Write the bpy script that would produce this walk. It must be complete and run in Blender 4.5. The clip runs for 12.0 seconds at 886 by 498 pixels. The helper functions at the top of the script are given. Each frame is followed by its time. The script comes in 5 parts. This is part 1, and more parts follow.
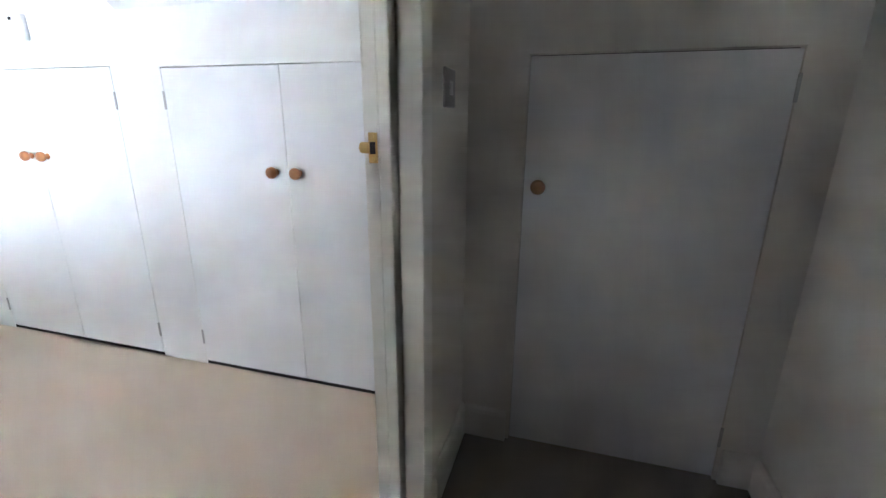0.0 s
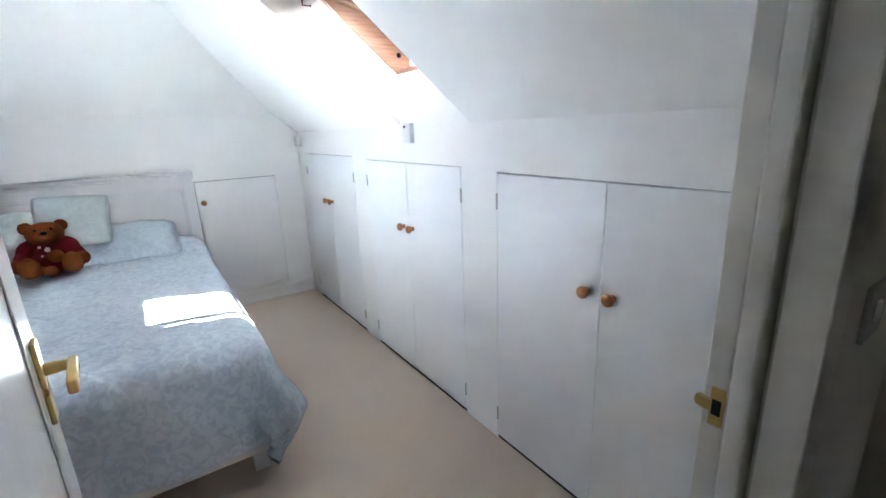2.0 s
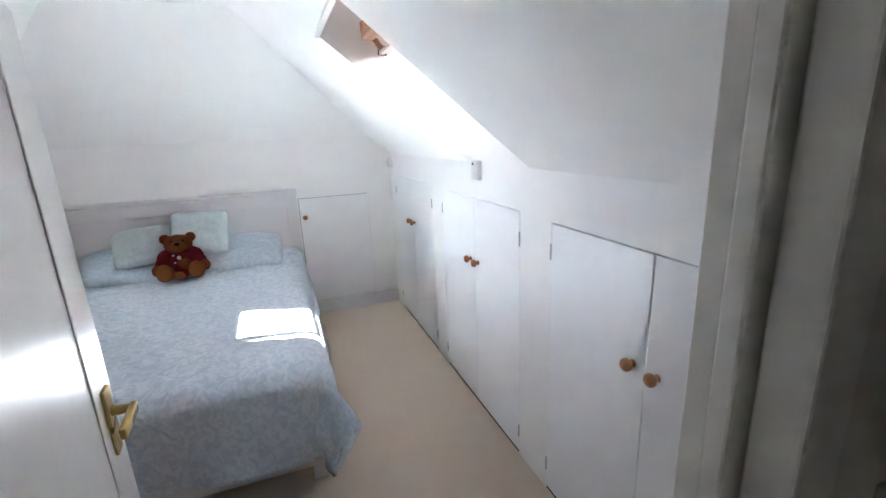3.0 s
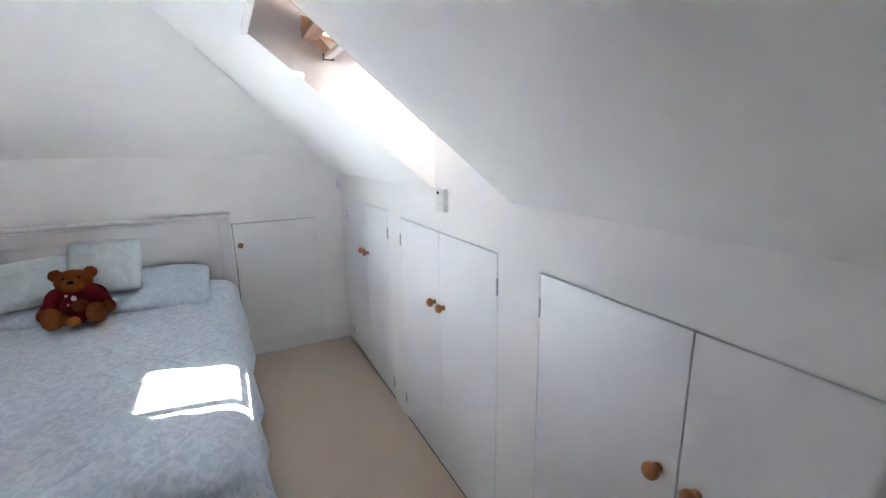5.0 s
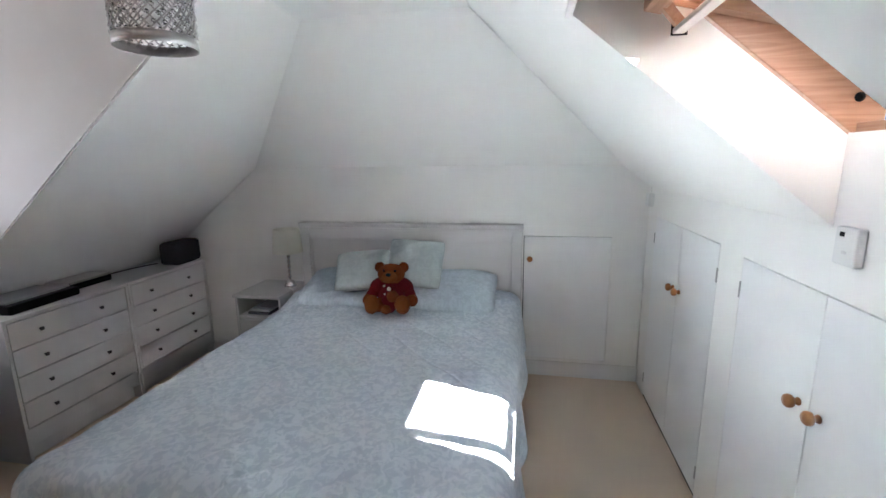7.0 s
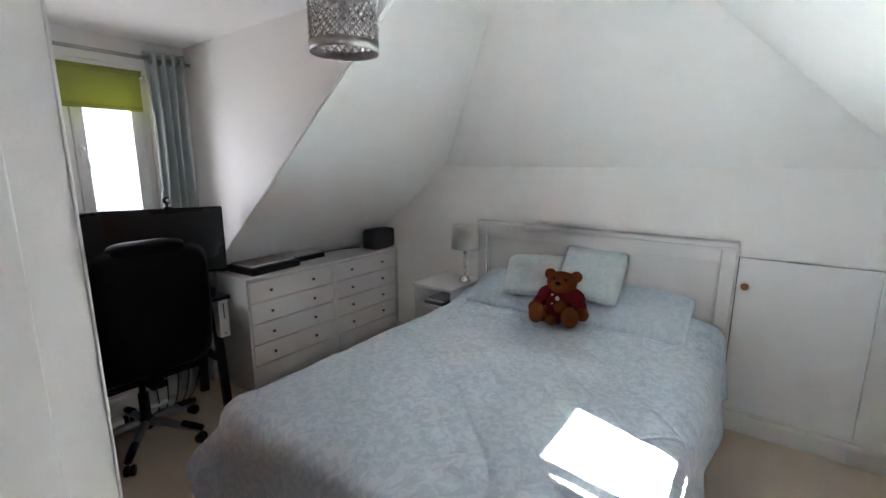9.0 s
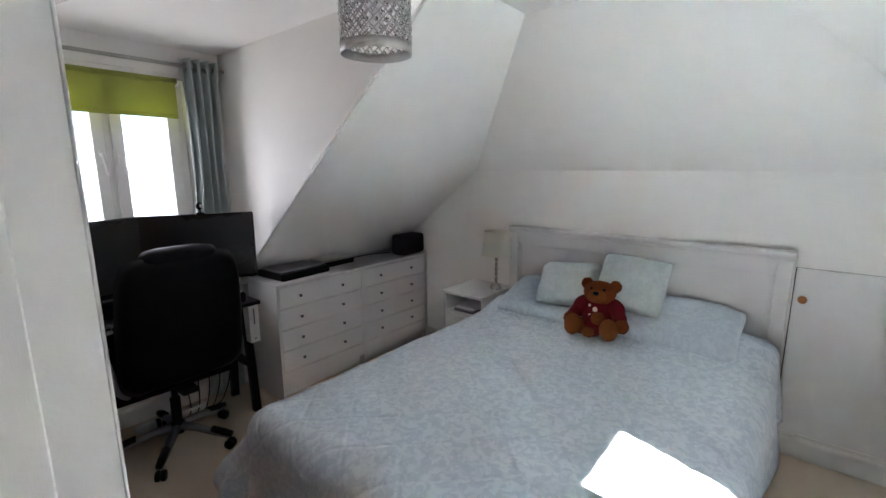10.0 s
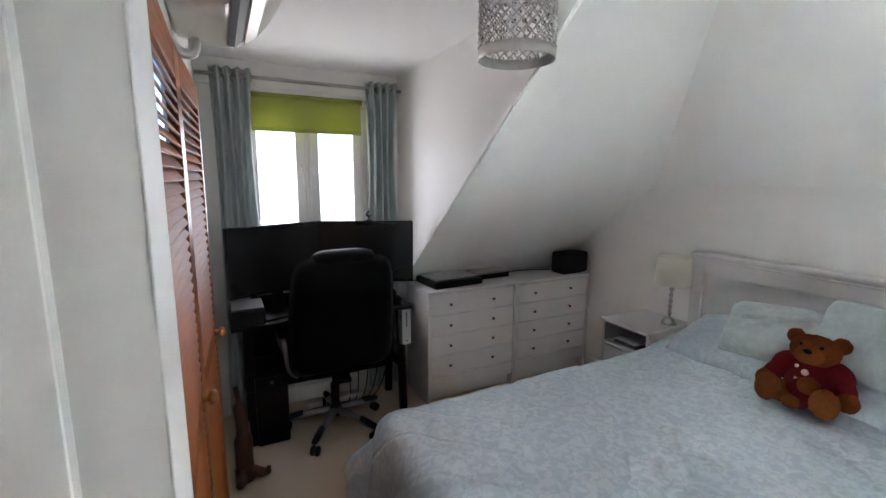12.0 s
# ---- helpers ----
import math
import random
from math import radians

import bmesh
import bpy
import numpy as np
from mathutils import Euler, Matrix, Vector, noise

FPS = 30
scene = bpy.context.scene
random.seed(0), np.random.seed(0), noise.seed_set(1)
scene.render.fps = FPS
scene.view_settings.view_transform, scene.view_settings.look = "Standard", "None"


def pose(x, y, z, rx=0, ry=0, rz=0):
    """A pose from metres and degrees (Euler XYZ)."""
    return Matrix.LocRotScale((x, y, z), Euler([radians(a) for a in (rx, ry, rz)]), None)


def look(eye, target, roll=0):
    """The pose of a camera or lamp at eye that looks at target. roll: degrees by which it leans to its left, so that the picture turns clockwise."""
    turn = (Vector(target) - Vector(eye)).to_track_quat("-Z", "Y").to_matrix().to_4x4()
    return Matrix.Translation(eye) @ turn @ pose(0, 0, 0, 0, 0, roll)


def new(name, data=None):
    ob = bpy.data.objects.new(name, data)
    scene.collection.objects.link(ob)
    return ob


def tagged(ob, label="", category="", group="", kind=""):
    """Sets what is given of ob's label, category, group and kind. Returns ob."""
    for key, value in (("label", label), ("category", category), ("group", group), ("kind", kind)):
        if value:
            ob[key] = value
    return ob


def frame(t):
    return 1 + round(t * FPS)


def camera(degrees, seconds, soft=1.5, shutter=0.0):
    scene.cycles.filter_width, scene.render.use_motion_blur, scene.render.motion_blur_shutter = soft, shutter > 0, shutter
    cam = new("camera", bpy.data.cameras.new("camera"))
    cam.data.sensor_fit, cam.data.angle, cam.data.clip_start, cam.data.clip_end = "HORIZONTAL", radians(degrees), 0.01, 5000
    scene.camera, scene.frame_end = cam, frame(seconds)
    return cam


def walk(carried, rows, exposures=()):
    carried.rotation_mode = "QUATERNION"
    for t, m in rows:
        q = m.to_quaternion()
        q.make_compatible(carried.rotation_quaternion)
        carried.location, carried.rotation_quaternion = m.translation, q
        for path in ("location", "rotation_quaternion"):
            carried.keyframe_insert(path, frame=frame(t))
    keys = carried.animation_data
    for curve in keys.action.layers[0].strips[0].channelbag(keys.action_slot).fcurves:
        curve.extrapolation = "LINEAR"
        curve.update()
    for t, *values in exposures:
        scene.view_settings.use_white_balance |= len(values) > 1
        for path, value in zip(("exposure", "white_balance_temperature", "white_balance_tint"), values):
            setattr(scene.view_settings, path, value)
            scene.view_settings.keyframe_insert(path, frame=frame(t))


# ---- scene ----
cam = camera(90.4, 12.0)
PATH = [
    (0, (3.985, -1.369, 1.026), (3.454, 0.472, 0.461), 0.4),
    (0.2, (3.989, -1.338, 1.11), (3.148, 0.378, 0.528), -1.6),
    (0.5, (3.964, -1.33, 1.163), (2.777, 0.177, 0.612), -2.8),
    (0.6, (3.949, -1.324, 1.168), (2.673, 0.112, 0.627), -2.8),
    (1, (3.835, -1.282, 1.259), (2.367, -0.034, 0.726), -2.3),
    (1.5, (3.8, -1.242, 1.334), (2.278, -0.058, 0.8), -1.6),
    (2, (3.837, -1.159, 1.366), (2.234, -0.085, 0.841), -2.2),
    (2.5, (3.905, -0.998, 1.509), (2.125, -0.249, 0.99), -2.9),
    (2.7, (3.934, -0.973, 1.529), (2.111, -0.323, 1.022), -2.5),
    (4.3, (3.639, -0.915, 1.554), (1.875, -0.128, 1.036), -0.6),
    (4.5, (3.605, -0.867, 1.557), (1.853, -0.041, 1.063), -0.4),
    (5, (3.553, -0.848, 1.569), (1.802, 0.008, 1.12), -1.0),
    (5.5, (3.386, -0.843, 1.561), (1.665, 0.089, 1.149), -1.2),
    (6, (3.259, -0.86, 1.559), (1.4, -0.238, 1.163), -2.1),
    (6.5, (3.157, -0.819, 1.576), (1.198, -0.715, 1.186), -1.0),
    (7, (3.136, -0.835, 1.578), (1.209, -1.198, 1.186), -0.8),
    (7.2, (3.09, -0.809, 1.582), (1.181, -1.25, 1.184), -1.3),
    (8.8, (2.962, -0.762, 1.566), (1.337, -1.863, 1.179), 0.3),
    (9, (2.951, -0.749, 1.563), (1.368, -1.911, 1.181), 0.1),
    (9.5, (2.924, -0.769, 1.559), (1.385, -1.989, 1.179), 0.1),
    (10, (2.899, -0.816, 1.569), (1.391, -2.078, 1.202), -0.2),
    (10.5, (2.83, -0.834, 1.576), (1.493, -2.281, 1.232), 0.1),
    (11, (2.762, -0.814, 1.568), (1.68, -2.464, 1.239), -0.1),
    (11.5, (2.709, -0.811, 1.576), (1.804, -2.564, 1.249), -0.1),
    (12, (2.688, -0.81, 1.579), (1.798, -2.573, 1.26), 0.3),
]
# seconds, stops, white balance in kelvin, tint
EXPOSURES = [(0, 7.1, 5950, 15), (0.5, 6.65, 5950, 15), (1.0, 6.58, 5800, 15), (1.5, 6.35, 5850, 15), (2.5, 6.2, 6050, 18), (4.5, 5.76, 6250, 20), (5.5, 5.68, 6300, 20), (7, 5.6, 6350, 18), (9, 5.64, 6450, 16), (12, 5.66, 6480, 16)]
walk(cam, [(t, look(eye, target, roll)) for t, eye, target, roll in PATH], EXPOSURES)

# ---- world, sun, exposure ----
world = bpy.data.worlds.new("sky")
scene.world = world
world.use_nodes = True
wn = world.node_tree.nodes
sky = wn.new("ShaderNodeTexSky")
sky.sky_type, sky.sun_disc = "NISHITA", False
SUN_DIR = Vector((-0.45, -0.75, -1.0)).normalized()
sky.sun_elevation = math.asin(-SUN_DIR.z)
sky.sun_rotation = math.atan2(-SUN_DIR.x, -SUN_DIR.y)
sky.air_density, sky.dust_density = 0.4, 0.3
wn["Background"].inputs["Strength"].default_value = 0.016
world.node_tree.links.new(sky.outputs[0], wn["Background"].inputs["Color"])
sun = new("sun", bpy.data.lights.new("sun", "SUN"))
sun.data.energy, sun.data.angle, sun.data.color = 5.0, radians(0.53), (1.0, 0.95, 0.88)
sun.rotation_mode = "QUATERNION"
sun.rotation_quaternion = SUN_DIR.to_track_quat("-Z", "Y")


# daylight that the dormer window lets in
def window_lamp(name, eye, target, w, h, watts, colour):
    la = new(name, bpy.data.lights.new(name, "AREA"))
    la.data.shape, la.data.size, la.data.size_y = "RECTANGLE", w, h
    la.data.energy, la.data.color = watts, colour
    la.matrix_world = look(eye, target)
    return la


window_lamp("dormer_daylight", (2.14, -4.045, 1.53), (2.14, -3.0, 1.53), 0.74, 1.05, 0.44, (0.96, 0.96, 0.99))


# ---- materials ----
def material(name, colour, rough=0.6, metal=0.0, grain=40.0, vary=0.06, stain=0.04, bump=0.1, bump_scale=300.0,
             stretch=(1, 1, 1), spec=0.5, sheen=0.0, depth=0.002, gloss_vary=0.06):
    """A painted, woven or moulded surface: grain and stains at two scales, with fine relief."""
    m = bpy.data.materials.new(name)
    m.use_nodes = True
    n, l = m.node_tree.nodes, m.node_tree.links
    b = n["Principled BSDF"]
    co = n.new("ShaderNodeTexCoord")
    mp = n.new("ShaderNodeMapping")
    mp.inputs["Scale"].default_value = stretch
    l.new(co.outputs["Object"], mp.inputs["Vector"])
    fine = n.new("ShaderNodeTexNoise")
    fine.inputs["Scale"].default_value, fine.inputs["Detail"].default_value = grain, 6
    big = n.new("ShaderNodeTexNoise")
    big.inputs["Scale"].default_value, big.inputs["Detail"].default_value = 2.3, 3
    relief = n.new("ShaderNodeTexNoise")
    relief.inputs["Scale"].default_value, relief.inputs["Detail"].default_value = bump_scale, 3
    for x in (fine, big, relief):
        l.new(mp.outputs[0], x.inputs["Vector"])
    add = n.new("ShaderNodeMath")
    add.operation = "MULTIPLY_ADD"
    add.inputs[1].default_value = vary * 2
    add.inputs[2].default_value = 1 - vary - stain
    l.new(fine.outputs[0], add.inputs[0])
    add2 = n.new("ShaderNodeMath")
    add2.operation = "MULTIPLY_ADD"
    add2.inputs[1].default_value = stain * 2
    l.new(big.outputs[0], add2.inputs[0])
    l.new(add.outputs[0], add2.inputs[2])
    mul = n.new("ShaderNodeVectorMath")
    mul.operation = "SCALE"
    mul.inputs[0].default_value = colour[:3]
    l.new(add2.outputs[0], mul.inputs["Scale"])
    l.new(mul.outputs[0], b.inputs["Base Color"])
    rr = n.new("ShaderNodeMath")
    rr.operation = "MULTIPLY_ADD"
    rr.inputs[1].default_value, rr.inputs[2].default_value = gloss_vary * 2, rough - gloss_vary
    l.new(big.outputs[0], rr.inputs[0])
    l.new(rr.outputs[0], b.inputs["Roughness"])
    b.inputs["Metallic"].default_value = metal
    if bump:
        bp = n.new("ShaderNodeBump")
        bp.inputs["Strength"].default_value, bp.inputs["Distance"].default_value = bump, depth
        l.new(relief.outputs[0], bp.inputs["Height"])
        l.new(bp.outputs[0], b.inputs["Normal"])
    if sheen:
        b.inputs["Sheen Weight"].default_value = sheen
    b.inputs["Specular IOR Level"].default_value = spec
    return m


def wood(name, dark, light, rough=0.4, axis=2, scale=6.0):
    """Grained wood, the grain along one axis."""
    m = bpy.data.materials.new(name)
    m.use_nodes = True
    n, l = m.node_tree.nodes, m.node_tree.links
    b = n["Principled BSDF"]
    co, mp = n.new("ShaderNodeTexCoord"), n.new("ShaderNodeMapping")
    s = [14.0, 14.0, 14.0]
    s[axis] = 0.9
    mp.inputs["Scale"].default_value = s
    l.new(co.outputs["Object"], mp.inputs["Vector"])
    t = n.new("ShaderNodeTexNoise")
    t.inputs["Scale"].default_value, t.inputs["Detail"].default_value, t.inputs["Distortion"].default_value = scale, 8, 1.2
    l.new(mp.outputs[0], t.inputs["Vector"])
    r = n.new("ShaderNodeValToRGB")
    r.color_ramp.elements[0].position, r.color_ramp.elements[1].position = 0.3, 0.7
    r.color_ramp.elements[0].color, r.color_ramp.elements[1].color = (*dark, 1), (*light, 1)
    l.new(t.outputs[0], r.inputs[0])
    l.new(r.outputs[0], b.inputs["Base Color"])
    b.inputs["Roughness"].default_value = rough
    bp = n.new("ShaderNodeBump")
    bp.inputs["Strength"].default_value, bp.inputs["Distance"].default_value = 0.15, 0.001
    l.new(t.outputs[0], bp.inputs["Height"])
    l.new(bp.outputs[0], b.inputs["Normal"])
    return m


def glass(name):
    m = bpy.data.materials.new(name)
    m.use_nodes = True
    n, l = m.node_tree.nodes, m.node_tree.links
    n.remove(n["Principled BSDF"])
    mix, tr, gl = n.new("ShaderNodeMixShader"), n.new("ShaderNodeBsdfTransparent"), n.new("ShaderNodeBsdfGlossy")
    gl.inputs["Roughness"].default_value = 0.02
    fr = n.new("ShaderNodeFresnel")
    fr.inputs["IOR"].default_value = 1.45
    l.new(fr.outputs[0], mix.inputs[0])
    l.new(tr.outputs[0], mix.inputs[1])
    l.new(gl.outputs[0], mix.inputs[2])
    l.new(mix.outputs[0], n["Material Output"].inputs["Surface"])
    return m


WALL = material("white_wall_paint", (0.86, 0.85, 0.82), 0.75, grain=18, vary=0.015, stain=0.02, bump=0.12, bump_scale=160)
CEIL = material("white_ceiling_paint", (0.86, 0.85, 0.82), 0.8, grain=14, vary=0.015, stain=0.02, bump=0.15, bump_scale=120)
DOORP = material("white_satin_paint", (0.85, 0.85, 0.84), 0.38, grain=25, vary=0.015, stain=0.02, bump=0.06, bump_scale=90)
GLOSS = material("white_gloss_paint", (0.84, 0.83, 0.80), 0.25, grain=25, vary=0.02, stain=0.02, bump=0.1, bump_scale=70, stretch=(8, 8, 1))
TRIM = material("cream_gloss_paint", (0.83, 0.80, 0.73), 0.3, grain=25, vary=0.02, stain=0.03, bump=0.12, bump_scale=60)
CARPET = material("beige_carpet", (0.70, 0.565, 0.43), 0.95, grain=260, vary=0.22, stain=0.06, bump=0.9, bump_scale=420, depth=0.006, sheen=0.2)
# the beige carpet again, its colour darkened to stand for the dim landing
CARPET_DIM = material("carpet_darkened_for_dim", (0.26, 0.215, 0.165), 0.95, grain=260, vary=0.22, stain=0.06, bump=0.9, bump_scale=420, depth=0.006, sheen=0.2)
# cream tone set below the room's white to imitate the dim landing
LANDP = material("dim_landing_cream", (0.76, 0.72, 0.64), 0.75, grain=18, vary=0.015, stain=0.03, bump=0.12, bump_scale=160)
# near-black colour that stands for shade in gaps, holes and closed spaces
SHADE_BLACK = material("black_shade_fill", (0.015, 0.013, 0.012), 0.9, bump=0)
PINE = wood("pine", (0.30, 0.075, 0.016), (0.46, 0.14, 0.035), 0.36)
PINE_K = wood("turned_pine", (0.34, 0.125, 0.035), (0.48, 0.20, 0.065), 0.28, scale=3)
GLASS = glass("window_glass")


# ---- mesh helpers ----
def box(bm, x0, x1, y0, y1, z0, z1, bevel=0.0, seg=2):
    r = bmesh.ops.create_cube(bm, size=1.0)
    v = r["verts"]
    bmesh.ops.scale(bm, vec=(x1 - x0, y1 - y0, z1 - z0), verts=v)
    bmesh.ops.translate(bm, vec=((x0 + x1) / 2, (y0 + y1) / 2, (z0 + z1) / 2), verts=v)
    if bevel:
        e = list({e for a in v for e in a.link_edges})
        bmesh.ops.bevel(bm, geom=e, offset=bevel, segments=seg, profile=0.5, affect="EDGES")
    return v


def new_box(x0, x1, y0, y1, z0, z1, bevel=0.0, seg=2):
    bm = bmesh.new()
    box(bm, x0, x1, y0, y1, z0, z1, bevel, seg)
    return bm


def prism(bm, pts, axis, a, b):
    """A polygon in the two other axes, drawn out along axis from a to b."""
    def place(p, v):
        return ((v, p[0], p[1]), (p[0], v, p[1]), (p[0], p[1], v))[axis]
    va = [bm.verts.new(place(p, a)) for p in pts]
    vb = [bm.verts.new(place(p, b)) for p in pts]
    n = len(pts)
    bm.faces.new(va)
    bm.faces.new(vb[::-1])
    for i in range(n):
        bm.faces.new((va[i], vb[i], vb[(i + 1) % n], va[(i + 1) % n]))
    bmesh.ops.recalc_face_normals(bm, faces=bm.faces[:])
    return bm


def lathe(bm, profile, seg=24, centre=(0, 0, 0), axis="Z"):
    """Turns a profile of (radius, height) round an axis."""
    rings = []
    for r, h in profile:
        ring = []
        for i in range(seg):
            a = 2 * math.pi * i / seg
            p = Vector((r * math.cos(a), r * math.sin(a), h))
            if axis == "X":
                p = Vector((p.z, p.x, p.y))
            elif axis == "Y":
                p = Vector((p.y, p.z, p.x))
            ring.append(bm.verts.new(p + Vector(centre)))
        rings.append(ring)
    for a, b in zip(rings, rings[1:]):
        for i in range(seg):
            bm.faces.new((a[i], a[(i + 1) % seg], b[(i + 1) % seg], b[i]))
    ring_shaped = profile[0] == profile[-1]
    if profile[0][0] > 1e-4 and not ring_shaped:
        bm.faces.new(rings[0][::-1])
    if profile[-1][0] > 1e-4 and not ring_shaped:
        bm.faces.new(rings[-1])
    bmesh.ops.recalc_face_normals(bm, faces=bm.faces[:])
    return bm


def tube(bm, pts, r, seg=8):
    """A round bar along a line of points."""
    pts = [Vector(p) for p in pts]
    rings = []
    up = Vector((0, 0, 1))
    for i, p in enumerate(pts):
        d = (pts[min(i + 1, len(pts) - 1)] - pts[max(i - 1, 0)]).normalized()
        s = d.cross(up)
        if s.length < 0.05:
            s = d.cross(Vector((1, 0, 0)))
        s.normalize()
        t = s.cross(d)
        rr = r[i] if isinstance(r, (list, tuple)) else r
        rings.append([bm.verts.new(p + rr * (math.cos(2 * math.pi * k / seg) * s + math.sin(2 * math.pi * k / seg) * t)) for k in range(seg)])
    for a, b in zip(rings, rings[1:]):
        for k in range(seg):
            bm.faces.new((a[k], a[(k + 1) % seg], b[(k + 1) % seg], b[k]))
    bm.faces.new(rings[0])
    bm.faces.new(rings[-1][::-1])
    bmesh.ops.recalc_face_normals(bm, faces=bm.faces[:])
    return bm


def curve(points, n=8):
    """Points on a smooth line through those given."""
    p = [Vector(q) for q in points]
    out = []
    for i in range(len(p) - 1):
        a, b, c, d = p[max(i - 1, 0)], p[i], p[i + 1], p[min(i + 2, len(p) - 1)]
        for k in range(n):
            t = k / n
            out.append(0.5 * ((2 * b) + (c - a) * t + (2 * a - 5 * b + 4 * c - d) * t * t + (3 * b - a - 3 * c + d) * t ** 3))
    out.append(p[-1])
    return out


def part(name, bm, mat, parent=None, label="", smooth=False):
    me = bpy.data.meshes.new(name)
    bm.to_mesh(me)
    bm.free()
    if smooth:
        for f in me.polygons:
            f.use_smooth = True
    if mat:
        me.materials.append(mat)
    ob = new(name, me)
    if parent:
        ob.parent = parent
    if label:
        ob["label"] = label
    return ob


def structure(name, bm, mat, label="", category="", smooth=False):
    return tagged(part(name, bm, mat, smooth=smooth), label, category or name.split("_")[0], kind="structure")


def thing(name, label, category, group="", at=None):
    ob = tagged(new(name), label, category, group)
    if at is not None:
        ob.matrix_world = at
    return ob


# ---- plan ----
KNEE = -0.024            # face of the knee wall with the cupboards
KNEE_Z, HEAD_Z, CEIL_Z = 1.39, 1.542, 2.285
TAN = 0.82              # pitch of the roof
DOOR_X, LAND_X = 3.585, 3.69
JAMB_R, JAMB_L = -0.541, -1.297
WALL_R = -0.445          # edge of the door wall at the latch side
CHEEK, WIN_Y = 1.505, -3.90
CUP_X, CUP_Y = 2.782, -1.475
LOW_Y, LOW_Z = -2.83, 1.596  # a point on the window-side slope
LTAN = 0.80
SKY0, SKY1 = 1.80, 2.375
SKY_Z = 1.635
SKY_TOP = -0.72


def knee_slope(y):
    return KNEE_Z - TAN * (y - KNEE)


def low_slope(y):
    return LOW_Z + LTAN * (y - LOW_Y)


# floor
structure("floor", new_box(-0.12, LAND_X, -4.05, 0.3, -0.12, 0), CARPET, "beige short-pile carpet over the bedroom floor", "carpet")
# head wall with an opening for the eaves hatch
H0, H1, HZ0, HZ1 = -0.839, -0.242, 0.13, 1.049
bm = bmesh.new()
box(bm, -0.12, 0, -4.05, H0, 0, HEAD_Z)
box(bm, -0.12, 0, H1, 0.25, 0, HEAD_Z)
box(bm, -0.12, 0, H0, H1, HZ1, HEAD_Z)
box(bm, -0.12, 0, H0, H1, 0, HZ0)
structure("wall_west", bm, WALL, "white painted wall behind the bed's headboard")
# black box paints the shade in the gap round the hatch
structure("wall_west_void", new_box(-0.16, -0.03, H0 - 0.03, H1 + 0.03, HZ0 - 0.03, HZ1 + 0.03), SHADE_BLACK, "black box standing for the shade behind the hatch", "wall")
# knee wall, open where the cupboards are, and carried up under the roof window
# left edge, meeting of the doors, right edge, top, height of the knobs
CUPS = [(0.195, 0.668, 1.140, 1.221, 0.882), (1.345, 1.824, 2.303, 1.209, 0.866), (2.535, 3.029, 3.535, 1.199, 0.843)]
CUP_TOP = 1.23
bm = bmesh.new()
x = -0.12
for a, m, b, top, kz in CUPS:
    box(bm, x, a, KNEE, KNEE + 0.1, 0, CUP_TOP)
    box(bm, a, b, KNEE, KNEE + 0.1, top, CUP_TOP)
    x = b
box(bm, x, DOOR_X + 0.02, KNEE, KNEE + 0.1, 0, CUP_TOP)
box(bm, -0.12, DOOR_X + 0.02, KNEE, KNEE + 0.1, CUP_TOP, KNEE_Z + 0.04)
box(bm, SKY0, SKY1, KNEE, KNEE + 0.1, KNEE_Z + 0.04, SKY_Z)
structure("wall_north", bm, WALL, "white knee wall with built-in eaves cupboards")
# black box and strip paint the shade behind and below the cupboard doors
structure("wall_north_void", new_box(0.02, 3.58, KNEE + 0.035, KNEE + 0.3, -0.02, CUP_TOP + 0.05), SHADE_BLACK, "black box standing for the shade inside the eaves", "wall")
structure("wall_north_gap", new_box(CUPS[0][0], CUPS[2][2], KNEE + 0.004, KNEE + 0.034, 0, 0.014), SHADE_BLACK, "black strip standing for the shade under the cupboard doors", "wall")
# slopes and flat ceiling
T = 0.24
bm = bmesh.new()
yt = KNEE - (CEIL_Z + 0.05 - KNEE_Z) / TAN


def slab(bm, x0, x1, y0, y1, f, t):
    prism(bm, [(y0, f(y0)), (y1, f(y1)), (y1, f(y1) + t), (y0, f(y0) + t)], 0, x0, x1)


slab(bm, -0.1, SKY0, 0.25, yt, knee_slope, T)
slab(bm, SKY1, 4.75, 0.25, yt, knee_slope, T)
slab(bm, SKY0, SKY1, SKY_TOP, yt, knee_slope, T)
structure("ceiling_slope_north", bm, CEIL, "white sloping ceiling with a roof window", "ceiling")
bm = bmesh.new()
xt = (CEIL_Z + 0.05 - HEAD_Z) / TAN
prism(bm, [(0, HEAD_Z), (xt, HEAD_Z + TAN * xt), (xt, HEAD_Z + TAN * xt + 0.2), (-0.12, HEAD_Z + 0.2), (-0.12, HEAD_Z)], 1, -4.05, 0.2)
structure("ceiling_slope_west", bm, CEIL, "white sloping ceiling above the headboard", "ceiling")
bm = bmesh.new()
yb = LOW_Y + (CEIL_Z + 0.05 - LOW_Z) / LTAN
slab(bm, -0.1, CHEEK - 0.004, -4.0, yb, low_slope, 0.2)
structure("ceiling_slope_south", bm, CEIL, "white sloping ceiling over the chests of drawers", "ceiling")
structure("ceiling", new_box(0.75, 4.75, -4.1, -1.0, CEIL_Z, CEIL_Z + 0.12), CEIL, "flat white ceiling", "ceiling")
# dormer
bm = bmesh.new()
yk = LOW_Y + (CEIL_Z - LOW_Z) / LTAN
prism(bm, [(yk, CEIL_Z + 0.02), (-4.0, low_slope(-4.0)), (-4.0, CEIL_Z + 0.02)], 0, CHEEK - 0.1, CHEEK)
structure("wall_dormer_cheek", bm, WALL, "white cheek wall of the dormer")
WX0, WX1, WZ0, WZ1 = 1.72, 2.56, 0.95, 2.10
bm = bmesh.new()
